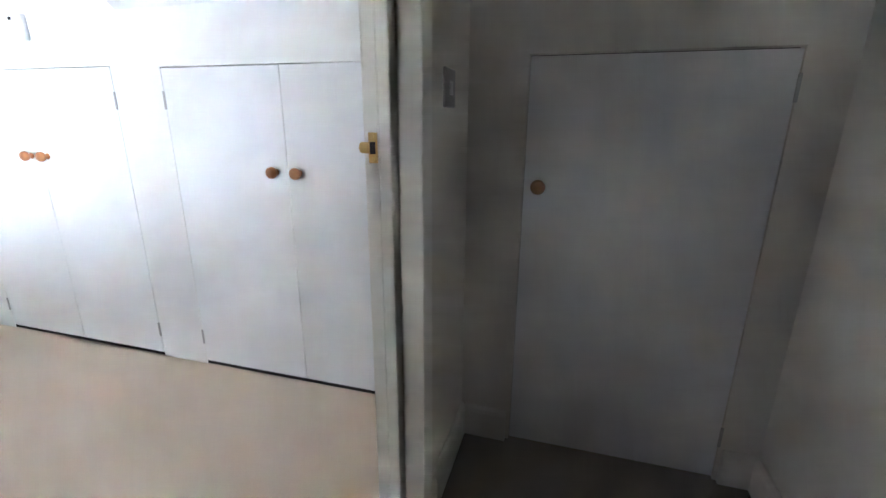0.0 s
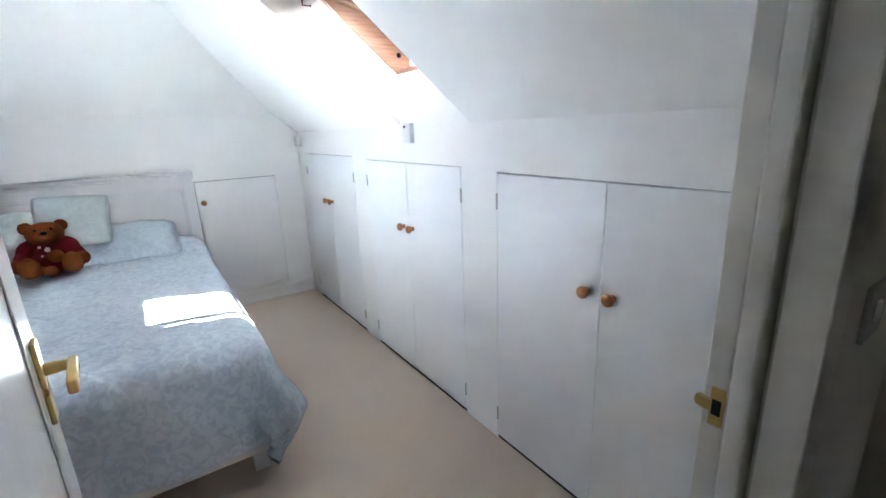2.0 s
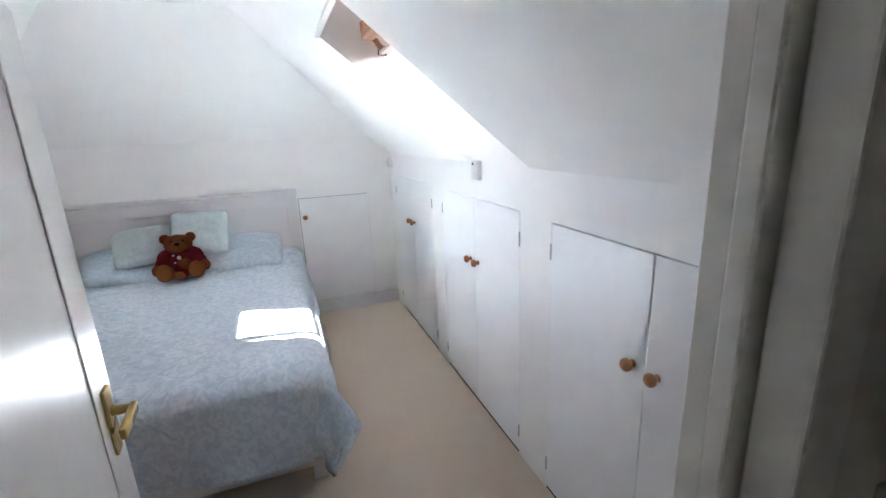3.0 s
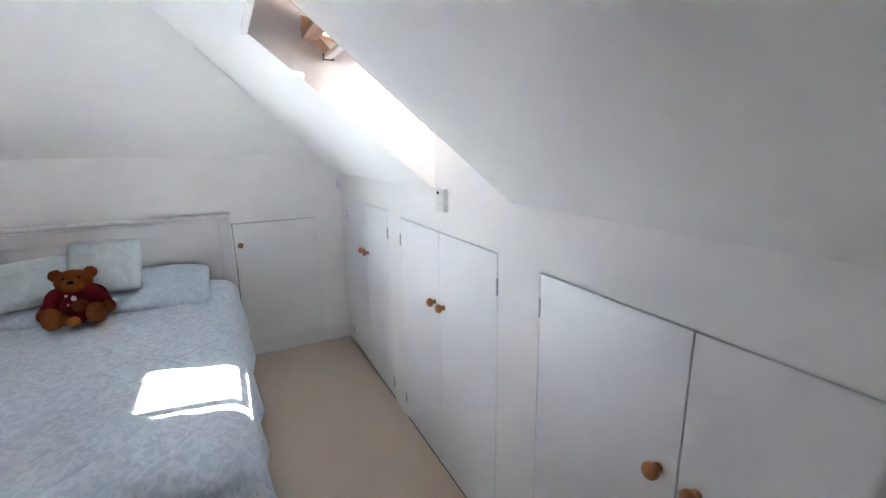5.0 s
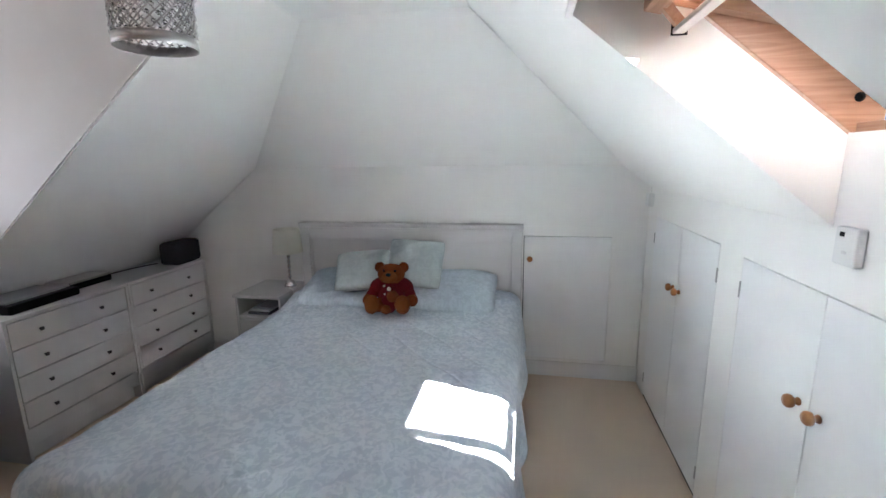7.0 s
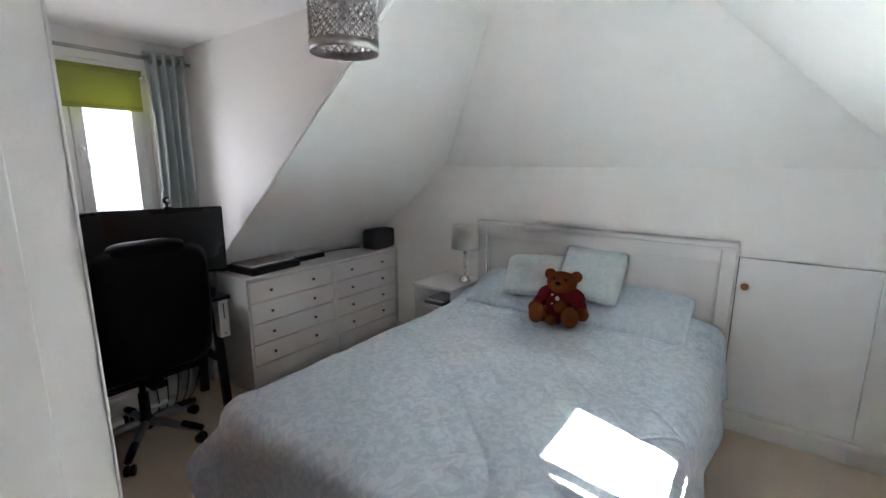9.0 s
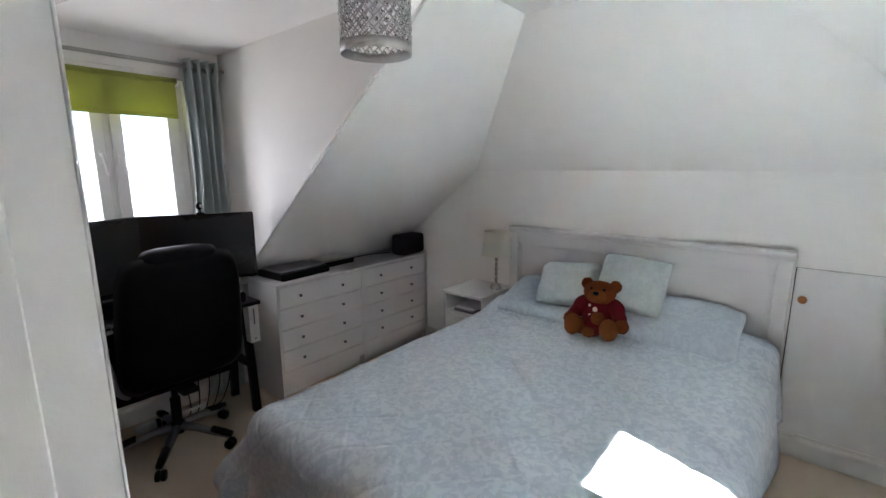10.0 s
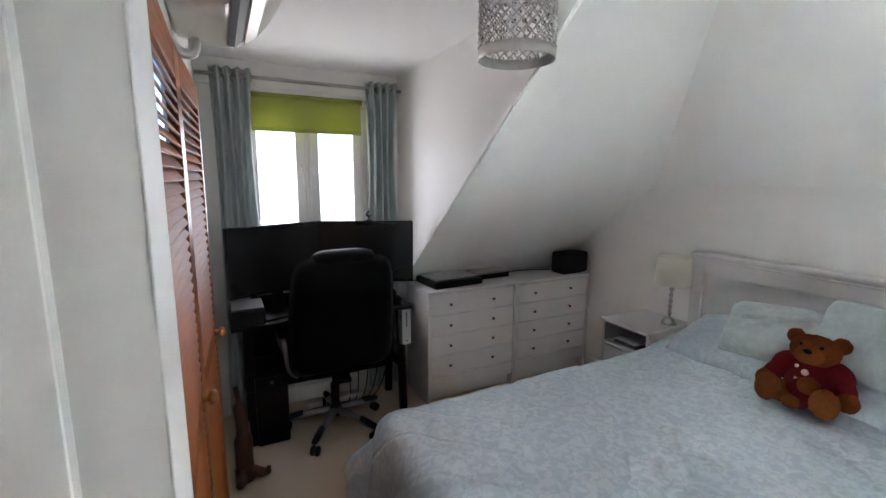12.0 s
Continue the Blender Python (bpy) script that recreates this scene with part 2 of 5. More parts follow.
box(bm, 1.3, WX0, WIN_Y - 0.16, WIN_Y, 0, CEIL_Z + 0.05)
box(bm, WX1, 2.95, WIN_Y - 0.16, WIN_Y, 0, CEIL_Z + 0.05)
box(bm, WX0, WX1, WIN_Y - 0.16, WIN_Y, 0, WZ0)
box(bm, WX0, WX1, WIN_Y - 0.16, WIN_Y, WZ1, CEIL_Z + 0.05)
structure("wall_south", bm, WALL, "white dormer wall round the window")
structure("wall_south_low", new_box(-0.1, 1.31, -3.95, -3.85, 0, low_slope(-3.85) + 0.05), WALL, "white low wall behind the chests of drawers")
# built-in wardrobe: return wall and front
structure("wall_wardrobe_return", new_box(2.775, DOOR_X + 0.02, CUP_Y - 0.06, CUP_Y, 0, CEIL_Z + 0.02), WALL, "white return wall beside the louvred wardrobe")
# door wall
bm = bmesh.new()
prism(bm, [(WALL_R, 0), (0.2, 0), (0.2, CEIL_Z), (WALL_R, CEIL_Z)], 0, DOOR_X, LAND_X)
box(bm, DOOR_X, LAND_X, -4.1, JAMB_L - 0.03, 0, CEIL_Z + 0.02)
prism(bm, [(JAMB_L - 0.03, 1.96), (-0.72, 1.96), (WALL_R, 1.72), (WALL_R, CEIL_Z + 0.02), (JAMB_L - 0.03, CEIL_Z + 0.02)], 0, DOOR_X, LAND_X)
structure("wall_east", bm, WALL, "white wall with the bedroom doorway")
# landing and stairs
structure("floor_landing", new_box(LAND_X, 4.75, -1.10, 0.1, -0.12, 0), CARPET_DIM, "landing carpet, its colour darkened for the dim light", "carpet")
LK = -0.12
bm = bmesh.new()
LH0, LH1 = 3.855, 4.465
box(bm, LAND_X, LH0, LK, LK + 0.12, 0, 1.6)
box(bm, LH1, 4.75, LK, LK + 0.12, 0, 1.6)
box(bm, LH0, LH1, LK, LK + 0.12, 1.19, 1.6)
structure("wall_landing_north", bm, LANDP, "white knee wall on the landing")
# black fill in place of real shade behind this hatch door
structure("wall_landing_void", new_box(LAND_X + 0.02, 4.7, LK + 0.035, LK + 0.2, -0.02, 1.3), SHADE_BLACK, "black box standing for the shade behind the landing hatch", "wall")
structure("wall_landing_east", new_box(4.57, 4.72, -3.2, LK + 0.02, -2.6, CEIL_Z + 0.05), LANDP, "white wall beside the stairs")
structure("wall_landing_south", new_box(LAND_X - 0.1, 4.72, -3.3, -3.15, -2.6, CEIL_Z + 0.05), LANDP, "white wall at the stair's end")
structure("wall_stair_west", new_box(DOOR_X, LAND_X, -3.3, -0.2, -2.6, -0.12), LANDP, "white wall below the landing")
bm = bmesh.new()
for i in range(1, 9):
    y1 = -1.10 - 0.225 * (i - 1)
    box(bm, LAND_X, 4.57, y1 - 0.26, y1, -0.19 * i - 0.25, -0.19 * i, 0.01)
structure("stairs", bm, CARPET_DIM, "carpeted stairs up to the landing, darkened for the dim light", "stairs")
structure("floor_below", new_box(LAND_X - 0.1, 4.72, -3.3, -0.2, -2.7, -1.8), CARPET_DIM, "carpet at the foot of the stairs, darkened for the dim light", "carpet")


# ---- more materials ----
BRASS = material("aged_brass", (0.62, 0.42, 0.16), 0.28, 1.0, grain=60, vary=0.08, stain=0.08, bump=0.05)
CHROME = material("chrome", (0.62, 0.61, 0.59), 0.18, 1.0, grain=60, vary=0.04, stain=0.03, bump=0)
STEEL = material("brushed_steel", (0.46, 0.45, 0.43), 0.35, 1.0, grain=80, vary=0.08, stain=0.05, bump=0.05)
ALU = material("aluminium", (0.66, 0.65, 0.63), 0.3, 1.0, grain=80, vary=0.05, stain=0.04, bump=0.03)
PLASTIC = material("white_plastic", (0.74, 0.74, 0.72), 0.35, grain=30, vary=0.01, stain=0.02, bump=0.02)
CREAMPL = material("cream_plastic", (0.72, 0.68, 0.58), 0.22, grain=30, vary=0.01, stain=0.03, bump=0.02)
BLACKPL = material("black_plastic", (0.004, 0.004, 0.0045), 0.45, spec=0.15, grain=80, vary=0.1, stain=0.1, bump=0.05)
SCREEN = material("black_screen_back", (0.003, 0.003, 0.0035), 0.4, spec=0.12, grain=80, vary=0.1, stain=0.1, bump=0.02)
LEATHER = material("black_leather", (0.0015, 0.0016, 0.0022), 0.45, spec=0.06, grain=90, vary=0.12, stain=0.1, bump=0.35, bump_scale=260)
FURN = material("grey_white_furniture", (0.66, 0.65, 0.64), 0.45, grain=30, vary=0.015, stain=0.02, bump=0.04)
BEDPAINT = material("painted_bed_frame", (0.68, 0.67, 0.66), 0.42, grain=22, vary=0.02, stain=0.02, bump=0.08, bump_scale=60, stretch=(6, 1, 6))
CURTAIN = material("duck_egg_curtain", (0.34, 0.42, 0.42), 0.85, grain=140, vary=0.08, stain=0.04, bump=0.3, bump_scale=500, sheen=0.3)
SHADE = material("cream_lampshade", (0.74, 0.70, 0.60), 0.85, grain=200, vary=0.04, stain=0.02, bump=0.2, bump_scale=500)
MATTRESS = material("white_sheet", (0.72, 0.73, 0.74), 0.85, grain=120, vary=0.04, stain=0.03, bump=0.2)
MAHOG = wood("dark_red_wood", (0.035, 0.010, 0.006), (0.11, 0.03, 0.014), 0.3)
FABRIC = material("navy_speaker_cloth", (0.014, 0.014, 0.022), 0.8, grain=300, vary=0.3, stain=0.05, bump=0.5, bump_scale=600)
FUR = material("ginger_plush", (0.19, 0.043, 0.008), 0.95, grain=160, vary=0.35, stain=0.12, bump=1.0, bump_scale=220, depth=0.01, spec=0.2)
FURP = material("pale_plush", (0.22, 0.060, 0.014), 0.95, grain=160, vary=0.3, stain=0.1, bump=1.0, bump_scale=220, depth=0.01, spec=0.2)
JUMPER = material("dark_red_knit", (0.13, 0.005, 0.009), 0.9, grain=200, vary=0.25, stain=0.08, bump=0.8, bump_scale=240, depth=0.004, spec=0.2)
STAR = material("pale_patch", (0.70, 0.55, 0.48), 0.9, bump=0.2)
DARKKNOB = material("dark_metal_knob", (0.10, 0.095, 0.09), 0.35, 0.6)
SILVER = material("silver_lattice", (0.50, 0.49, 0.47), 0.38, 0.5, grain=60, vary=0.08, stain=0.04, bump=0.05)


def bedspread_material(name, dark, light, quilt, scale=14.0):
    """Satin weave with a leafy two-tone pattern and stitched diamonds."""
    m = bpy.data.materials.new(name)
    m.use_nodes = True
    n, l = m.node_tree.nodes, m.node_tree.links
    b = n["Principled BSDF"]
    uv = n.new("ShaderNodeUVMap")
    leaf = n.new("ShaderNodeTexNoise")
    leaf.inputs["Scale"].default_value, leaf.inputs["Detail"].default_value, leaf.inputs["Distortion"].default_value = scale, 3, 1.0
    weave = n.new("ShaderNodeTexNoise")
    weave.inputs["Scale"].default_value, weave.inputs["Detail"].default_value = 240, 2
    for t in (leaf, weave):
        l.new(uv.outputs[0], t.inputs["Vector"])
    ramp = n.new("ShaderNodeValToRGB")
    e = ramp.color_ramp.elements
    e[0].position, e[1].position = 0.42, 0.58
    e[0].color, e[1].color = (*dark, 1), (*light, 1)
    l.new(leaf.outputs[0], ramp.inputs[0])
    l.new(ramp.outputs[0], b.inputs["Base Color"])
    rr = n.new("ShaderNodeMapRange")
    rr.inputs["To Min"].default_value, rr.inputs["To Max"].default_value = 0.62, 0.42
    l.new(leaf.outputs[0], rr.inputs[0])
    l.new(rr.outputs[0], b.inputs["Roughness"])
    b.inputs["Sheen Weight"].default_value = 0.25
    sep = n.new("ShaderNodeSeparateXYZ")
    l.new(uv.outputs[0], sep.inputs[0])
    line = []
    for op in ("ADD", "SUBTRACT"):
        a = n.new("ShaderNodeMath")
        a.operation = op
        l.new(sep.outputs[0], a.inputs[0])
        l.new(sep.outputs[1], a.inputs[1])
        p = n.new("ShaderNodeMath")
        p.operation = "PINGPONG"
        p.inputs[1].default_value = quilt
        l.new(a.outputs[0], p.inputs[0])
        q = n.new("ShaderNodeMapRange")
        q.interpolation_type = "SMOOTHSTEP"
        q.inputs["From Max"].default_value = quilt * 0.16
        l.new(p.outputs[0], q.inputs[0])
        line.append(q)
    mn = n.new("ShaderNodeMath")
    mn.operation = "MINIMUM"
    l.new(line[0].outputs[0], mn.inputs[0])
    l.new(line[1].outputs[0], mn.inputs[1])
    crease = n.new("ShaderNodeTexNoise")
    crease.inputs["Scale"].default_value, crease.inputs["Detail"].default_value, crease.inputs["Distortion"].default_value = 13, 3, 0.9
    l.new(uv.outputs[0], crease.inputs["Vector"])
    s = n.new("ShaderNodeMath")
    s.operation = "MULTIPLY_ADD"
    s.inputs[1].default_value = 1.2
    l.new(crease.outputs[0], s.inputs[0])
    soft = n.new("ShaderNodeMath")
    soft.operation = "MULTIPLY"
    soft.inputs[1].default_value = 0.4
    l.new(mn.outputs[0], soft.inputs[0])
    l.new(soft.outputs[0], s.inputs[2])
    b1, b2 = n.new("ShaderNodeBump"), n.new("ShaderNodeBump")
    b1.inputs["Strength"].default_value, b1.inputs["Distance"].default_value = 0.6, 0.008
    b2.inputs["Strength"].default_value, b2.inputs["Distance"].default_value = 0.3, 0.001
    l.new(s.outputs[0], b1.inputs["Height"])
    l.new(weave.outputs[0], b2.inputs["Height"])
    l.new(b1.outputs[0], b2.inputs["Normal"])
    l.new(b2.outputs[0], b.inputs["Normal"])
    return m


SPREAD = bedspread_material("pale_blue_bedspread", (0.49, 0.59, 0.665), (0.62, 0.71, 0.77), 0.13, 32.0)
PILLOWCASE = bedspread_material("pale_blue_pillowcase", (0.48, 0.575, 0.64), (0.55, 0.645, 0.71), 9.0, 34)
CUSHION = bedspread_material("duck_egg_cushion", (0.43, 0.50, 0.50), (0.47, 0.54, 0.535), 9.0, 30)


def translucent(name, colour, share):
    m = material(name, colour, 0.8, grain=200, vary=0.04, stain=0.03, bump=0.15, bump_scale=500)
    n, l = m.node_tree.nodes, m.node_tree.links
    tr, mix = n.new("ShaderNodeBsdfTranslucent"), n.new("ShaderNodeMixShader")
    tr.inputs["Color"].default_value = (*colour, 1)
    mix.inputs[0].default_value = share
    l.new(n["Principled BSDF"].outputs[0], mix.inputs[1])
    l.new(tr.outputs[0], mix.inputs[2])
    l.new(mix.outputs[0], n["Material Output"].inputs["Surface"])
    return m


BLIND = translucent("lime_blind_cloth", (0.36, 0.385, 0.10), 0.4)
CURTAIN = translucent("duck_egg_curtain", (0.45, 0.51, 0.50), 0.25)


# ---- joinery ----
def turned_knob(parent, x, y, z, facing, name="knob", r=0.0185):
    """A turned pine knob on a door; facing is the way it sticks out."""
    bm = bmesh.new()
    prof = [(0.010, 0.0), (0.0115, 0.003), (0.0085, 0.009), (0.009, 0.014), (r * 0.9, 0.018), (r, 0.024), (r * 0.95, 0.031), (r * 0.7, 0.036), (0.0, 0.0375)]
    lathe(bm, [(a * 1.12, b * 1.12) for a, b in prof], 20, axis="Z")
    q = Vector(facing).to_track_quat("Z", "Y").to_matrix().to_4x4()
    bmesh.ops.transform(bm, matrix=Matrix.Translation((x, y, z)) @ q, verts=bm.verts[:])
    return part(name, bm, PINE_K, parent, "turned pine knob", True)


def hinge_leaf(parent, x, y, z, axis):
    bm = bmesh.new()
    if axis == "y":
        box(bm, x - 0.004, x + 0.004, y - 0.004, y + 0.002, z - 0.032, z + 0.032, 0.0015)
    else:
        box(bm, x - 0.002, x + 0.004, y - 0.004, y + 0.004, z - 0.032, z + 0.032, 0.0015)
    return part("hinge", bm, STEEL, parent, "small steel hinge")


G = 0.003
for a, m, b, top, kz in CUPS:
    for side in (0, 1):
        x0, x1 = (a + G, m - G / 2) if side == 0 else (m + G / 2, b - G)
        d = part("cupboard_door", new_box(x0, x1, KNEE - 0.001, KNEE + 0.021, 0.017, top - 0.004, 0.0015, 1), DOORP)
        tagged(d, "flush white painted eaves cupboard door, closed", "cupboard door", "eaves cupboard doors")
        kx = m - 0.047 if side == 0 else m + 0.047
        turned_knob(d, kx, KNEE - 0.001, kz, (0, -1, 0))
        hx = x0 - 0.001 if side == 0 else x1 + 0.001
        for hz in (0.13, 1.085):
            hinge_leaf(d, hx, KNEE - 0.001, hz, "y")

d = part("hatch_door", new_box(-0.021, 0.001, H0 + 0.004, H1 - 0.003, HZ0 + 0.003, HZ1 - 0.005, 0.0015, 1), DOORP)
tagged(d, "small white eaves hatch door beside the bed, closed", "hatch door")
turned_knob(d, 0.001, -0.795, 0.886, (1, 0, 0))
d = part("hatch_door", new_box(LH0 + 0.004, LH1 - 0.004, LK - 0.001, LK + 0.021, 0.012, 1.184, 0.0015, 1), DOORP)
tagged(d, "flush white hatch door on the dark landing, closed", "hatch door")
k = turned_knob(d, LH0 + 0.045, LK - 0.001, 0.85, (0, -1, 0))
k.data.materials[0] = material("dark_bronze", (0.22, 0.11, 0.045), 0.3, 0.8, grain=60, vary=0.08, stain=0.08, bump=0.05)
tagged(k, "round dark bronze knob")
for hz in (0.15, 1.1):
    hinge_leaf(d, LH1 - 0.002, LK - 0.001, hz, "y")


def skirting(bm, p0, p1, out, h=0.11, t=0.016):
    """A skirting board with an eased top along the line p0 to p1, standing out by t along out."""
    p0, p1, o = Vector((*p0, 0)), Vector((*p1, 0)), Vector((*out, 0))
    prof = [(0.0, 0.0), (t, 0.0), (t, h - 0.02), (t * 0.8, h - 0.008), (t * 0.4, h), (0.0, h)]
    a = [bm.verts.new(p0 + o * u + Vector((0, 0, v))) for u, v in prof]
    b = [bm.verts.new(p1 + o * u + Vector((0, 0, v))) for u, v in prof]
    n = len(prof)
    bm.faces.new(a)
    bm.faces.new(b[::-1])
    for i in range(n):
        bm.faces.new((a[i], b[i], b[(i + 1) % n], a[(i + 1) % n]))
    bmesh.ops.recalc_face_normals(bm, faces=bm.faces[:])


bm = bmesh.new()
skirting(bm, (0, -3.85), (0, KNEE), (1, 0))
structure("baseboard", bm, GLOSS, "white gloss skirting board", "skirting board")
bm = bmesh.new()
skirting(bm, (CHEEK - 0.1, WIN_Y), (CUP_X, WIN_Y), (0, 1))
skirting(bm, (0.02, -3.85), (1.3, -3.85), (0, 1))
skirting(bm, (CUP_X + 0.002, CUP_Y), (DOOR_X, CUP_Y), (0, 1))
structure("baseboard_south", bm, GLOSS, "white gloss skirting board", "skirting board")
bm = bmesh.new()
skirting(bm, (LAND_X + 0.004, -0.4535), (LAND_X + 0.004, LK), (1, 0))
skirting(bm, (LAND_X + 0.020, LK), (LH0 - 0.01, LK), (0, -1))
skirting(bm, (LH1 + 0.01, LK), (4.57, LK), (0, -1))
skirting(bm, (4.57, -1.1), (4.57, LK - 0.016), (-1, 0))
structure("baseboard_landing", bm, TRIM, "cream gloss skirting board on the landing", "skirting board")

# door frame: lining, stops, architraves
bm = bmesh.new()
box(bm, DOOR_X - 0.006, 3.612, JAMB_R, WALL_R + 0.002, 0, 1.80, 0.003, 2)
box(bm, 3.612, 3.640, JAMB_R - 0.004, WALL_R + 0.002, 0, 1.80, 0.004, 2)
box(bm, 3.640, 3.6445, JAMB_R + 0.032, WALL_R + 0.002, 0, 1.80)
box(bm, DOOR_X - 0.004, LAND_X + 0.004, JAMB_L - 0.03, JAMB_L, 0, 1.96, 0.002, 1)
prism(bm, [(JAMB_L, 1.93), (-0.72, 1.93), (JAMB_R + 0.01, 1.79), (JAMB_R + 0.01, 1.83), (-0.72, 1.965), (JAMB_L, 1.965)], 0, DOOR_X - 0.004, LAND_X + 0.004)
box(bm, 3.645, LAND_X - 0.008, JAMB_L, JAMB_L + 0.013, 0, 1.92, 0.003, 1)
structure("door_frame", bm, TRIM, "cream painted door frame with stops", "door frame")


def architrave(bm, x0, x1, y0, y1, z):
    box(bm, x0, x1, y0, y1, 0, z, 0.004, 2)


bm = bmesh.new()
architrave(bm, 3.6445, 3.697, -0.522, -0.455, 1.80)
architrave(bm, LAND_X, LAND_X + 0.016, JAMB_L - 0.065, JAMB_L - 0.005, 2.0)
architrave(bm, DOOR_X - 0.016, DOOR_X, JAMB_L - 0.05, JAMB_L - 0.006, 2.0)
structure("trim_door", bm, TRIM, "cream painted architrave round the doorway", "architrave")

# strike plate on the lining
sp = part("strike_plate", new_box(3.590, 3.609, JAMB_R - 0.003, JAMB_R + 0.001, 0.940, 1.000, 0.001, 1), BRASS)
tagged(sp, "brass strike plate screwed to the door frame", "strike plate")
# no real hole: a black patch gives its shade
part("latch_hole", new_box(3.5935, 3.6055, JAMB_R - 0.0042, JAMB_R - 0.002, 0.958, 0.982), SHADE_BLACK, sp, "black patch for the shade in the latch hole")
bm = bmesh.new()
tube(bm, curve([(3.591, JAMB_R - 0.002, 0.97), (3.583, JAMB_R - 0.002, 0.97), (3.574, JAMB_R + 0.003, 0.97)], 4), 0.011, 8)
bmesh.ops.scale(bm, vec=(1, 0.25, 1), space=Matrix.Translation((0, -JAMB_R, 0)), verts=bm.verts[:])
part("lip", bm, BRASS, sp, "curved brass lip")
for z in (0.947, 0.993):
    bm = bmesh.new()
    lathe(bm, [(0.004, 0), (0.0035, 0.0012), (0, 0.0014)], 10, axis="Z")
    bmesh.ops.transform(bm, matrix=Matrix.Translation((3.5995, JAMB_R - 0.003, z)) @ Euler((radians(90), 0, 0)).to_matrix().to_4x4(), verts=bm.verts[:])
    part("screw", bm, BRASS, sp)

# door leaf, swung open into the room
leaf_dir = math.atan2(-0.055, -0.745)
LW = 0.737
door = thing("door_leaf", "white painted panelled bedroom door, standing open", "door", at=Matrix.Translation((DOOR_X, -1.309, 0)) @ Matrix.Rotation(leaf_dir, 4, "Z"))
# local x along the leaf; local -y is the face seen from the doorway
bm = bmesh.new()
prism(bm, [(0.004, 0.008), (LW, 0.008), (LW, 1.78), (LW - 0.15, 1.92), (0.004, 1.92)], 1, 0.004, 0.034)
part("panel_core", bm, GLOSS, door)
for y0, y1 in ((0.0, 0.0045), (0.0335, 0.038)):
    part("stile", new_box(0.004, 0.11, y0, y1, 0.008, 1.92, 0.002, 1), GLOSS, door)
    part("stile", new_box(LW - 0.105, LW + 0.001, y0, y1, 0.008, 1.78, 0.002, 1), GLOSS, door)
    part("rail", new_box(0.112, LW - 0.107, y0, y1, 0.008, 0.2, 0.002, 1), GLOSS, door)
    part("rail", new_box(0.112, LW - 0.107, y0, y1, 1.70, 1.80, 0.002, 1), GLOSS, door)


def lever(parent, y, s):
    """Backplate and lever on one face; s is the way out of the face."""
    bm = bmesh.new()
    x = LW - 0.055
    box(bm, x - 0.02, x + 0.02, min(y, y + s * 0.008), max(y, y + s * 0.008), 0.905, 1.055, 0.003, 2)
    pl = part("backplate", bm, BRASS, parent, "brass lever backplate")
    bm = bmesh.new()
    tube(bm, curve([(x, y, 1.0), (x, y + s * 0.03, 1.0), (x - 0.006, y + s * 0.046, 1.0)], 5), [0.011] * 5 + [0.0095] * 6, 12)
    box(bm, x - 0.105, x + 0.004, min(y + s * 0.04, y + s * 0.054), max(y + s * 0.04, y + s * 0.054), 0.988, 1.012, 0.004, 3)
    part("lever", bm, BRASS, pl, "brass lever", True)
    return pl


lever(door, 0.038, 1)
lever(door, 0.0, -1)
for z in (0.25, 1.6):
    bm = bmesh.new()
    tube(bm, [(0, 0.0, z - 0.045), (0, 0.0, z + 0.045)], 0.006, 10)
    part("hinge", bm, BRASS, door, "brass hinge knuckle", True)

# thin facing added so the door wall looks dimmer on the landing side
structure("wall_east_landing_face", new_box(LAND_X, LAND_X + 0.004, -0.4535, LK, 0.0, 1.9), LANDP, "thin cream facing added to darken the door wall on the landing")
# light switch on the landing
sw = part("light_switch", new_box(LAND_X + 0.004, LAND_X + 0.011, -0.372, -0.286, 1.052, 1.138, 0.003), STEEL)
tagged(sw, "dull steel light switch on the landing wall", "light switch")
part("rocker", new_box(LAND_X + 0.010, LAND_X + 0.015, -0.338, -0.320, 1.08, 1.11, 0.002), PLASTIC, sw)

# small wall boxes above the cupboards
w = part("wall_box", new_box(1.850, 1.930, KNEE - 0.024, KNEE, 1.305, 1.402, 0.005), PLASTIC)
tagged(w, "small white control box on the knee wall", "wall box")
part("indicator", new_box(1.870, 1.886, KNEE - 0.0265, KNEE - 0.023, 1.378, 1.390, 0.002), BLACKPL, w, "dark indicator window")
part("button", new_box(1.884, 1.900, KNEE - 0.0255, KNEE - 0.023, 1.335, 1.343, 0.001), FURN, w)
w = part("sensor_box", new_box(0.045, 0.125, KNEE - 0.036, KNEE, 1.272, 1.358, 0.008), PLASTIC)
tagged(w, "white sensor box in the room's corner", "sensor")
bm = bmesh.new()
tube(bm, [(0.055, KNEE - 0.004, 1.355), (0.052, KNEE - 0.004, 1.43)], 0.0025, 6)
part("cable", bm, PLASTIC, w)

# ---- roof window ----
def roof_z(y):
    return SKY_Z - TAN * (y - KNEE)


RW_TOP = -0.64
rw = thing("roof_window", "pine roof window with its sash tipped open", "roof window")


def roof_bar(name, x0, x1, y0, y1, lo, hi, mat, parent, label="", f=roof_z):
    bm = bmesh.new()
    prism(bm, [(y0, f(y0) + lo), (y1, f(y1) + lo), (y1, f(y1) + hi), (y0, f(y0) + hi)], 0, x0, x1)
    bmesh.ops.bevel(bm, geom=bm.edges[:], offset=0.002, segments=1, affect="EDGES")
    return part(name, bm, mat, parent, label)


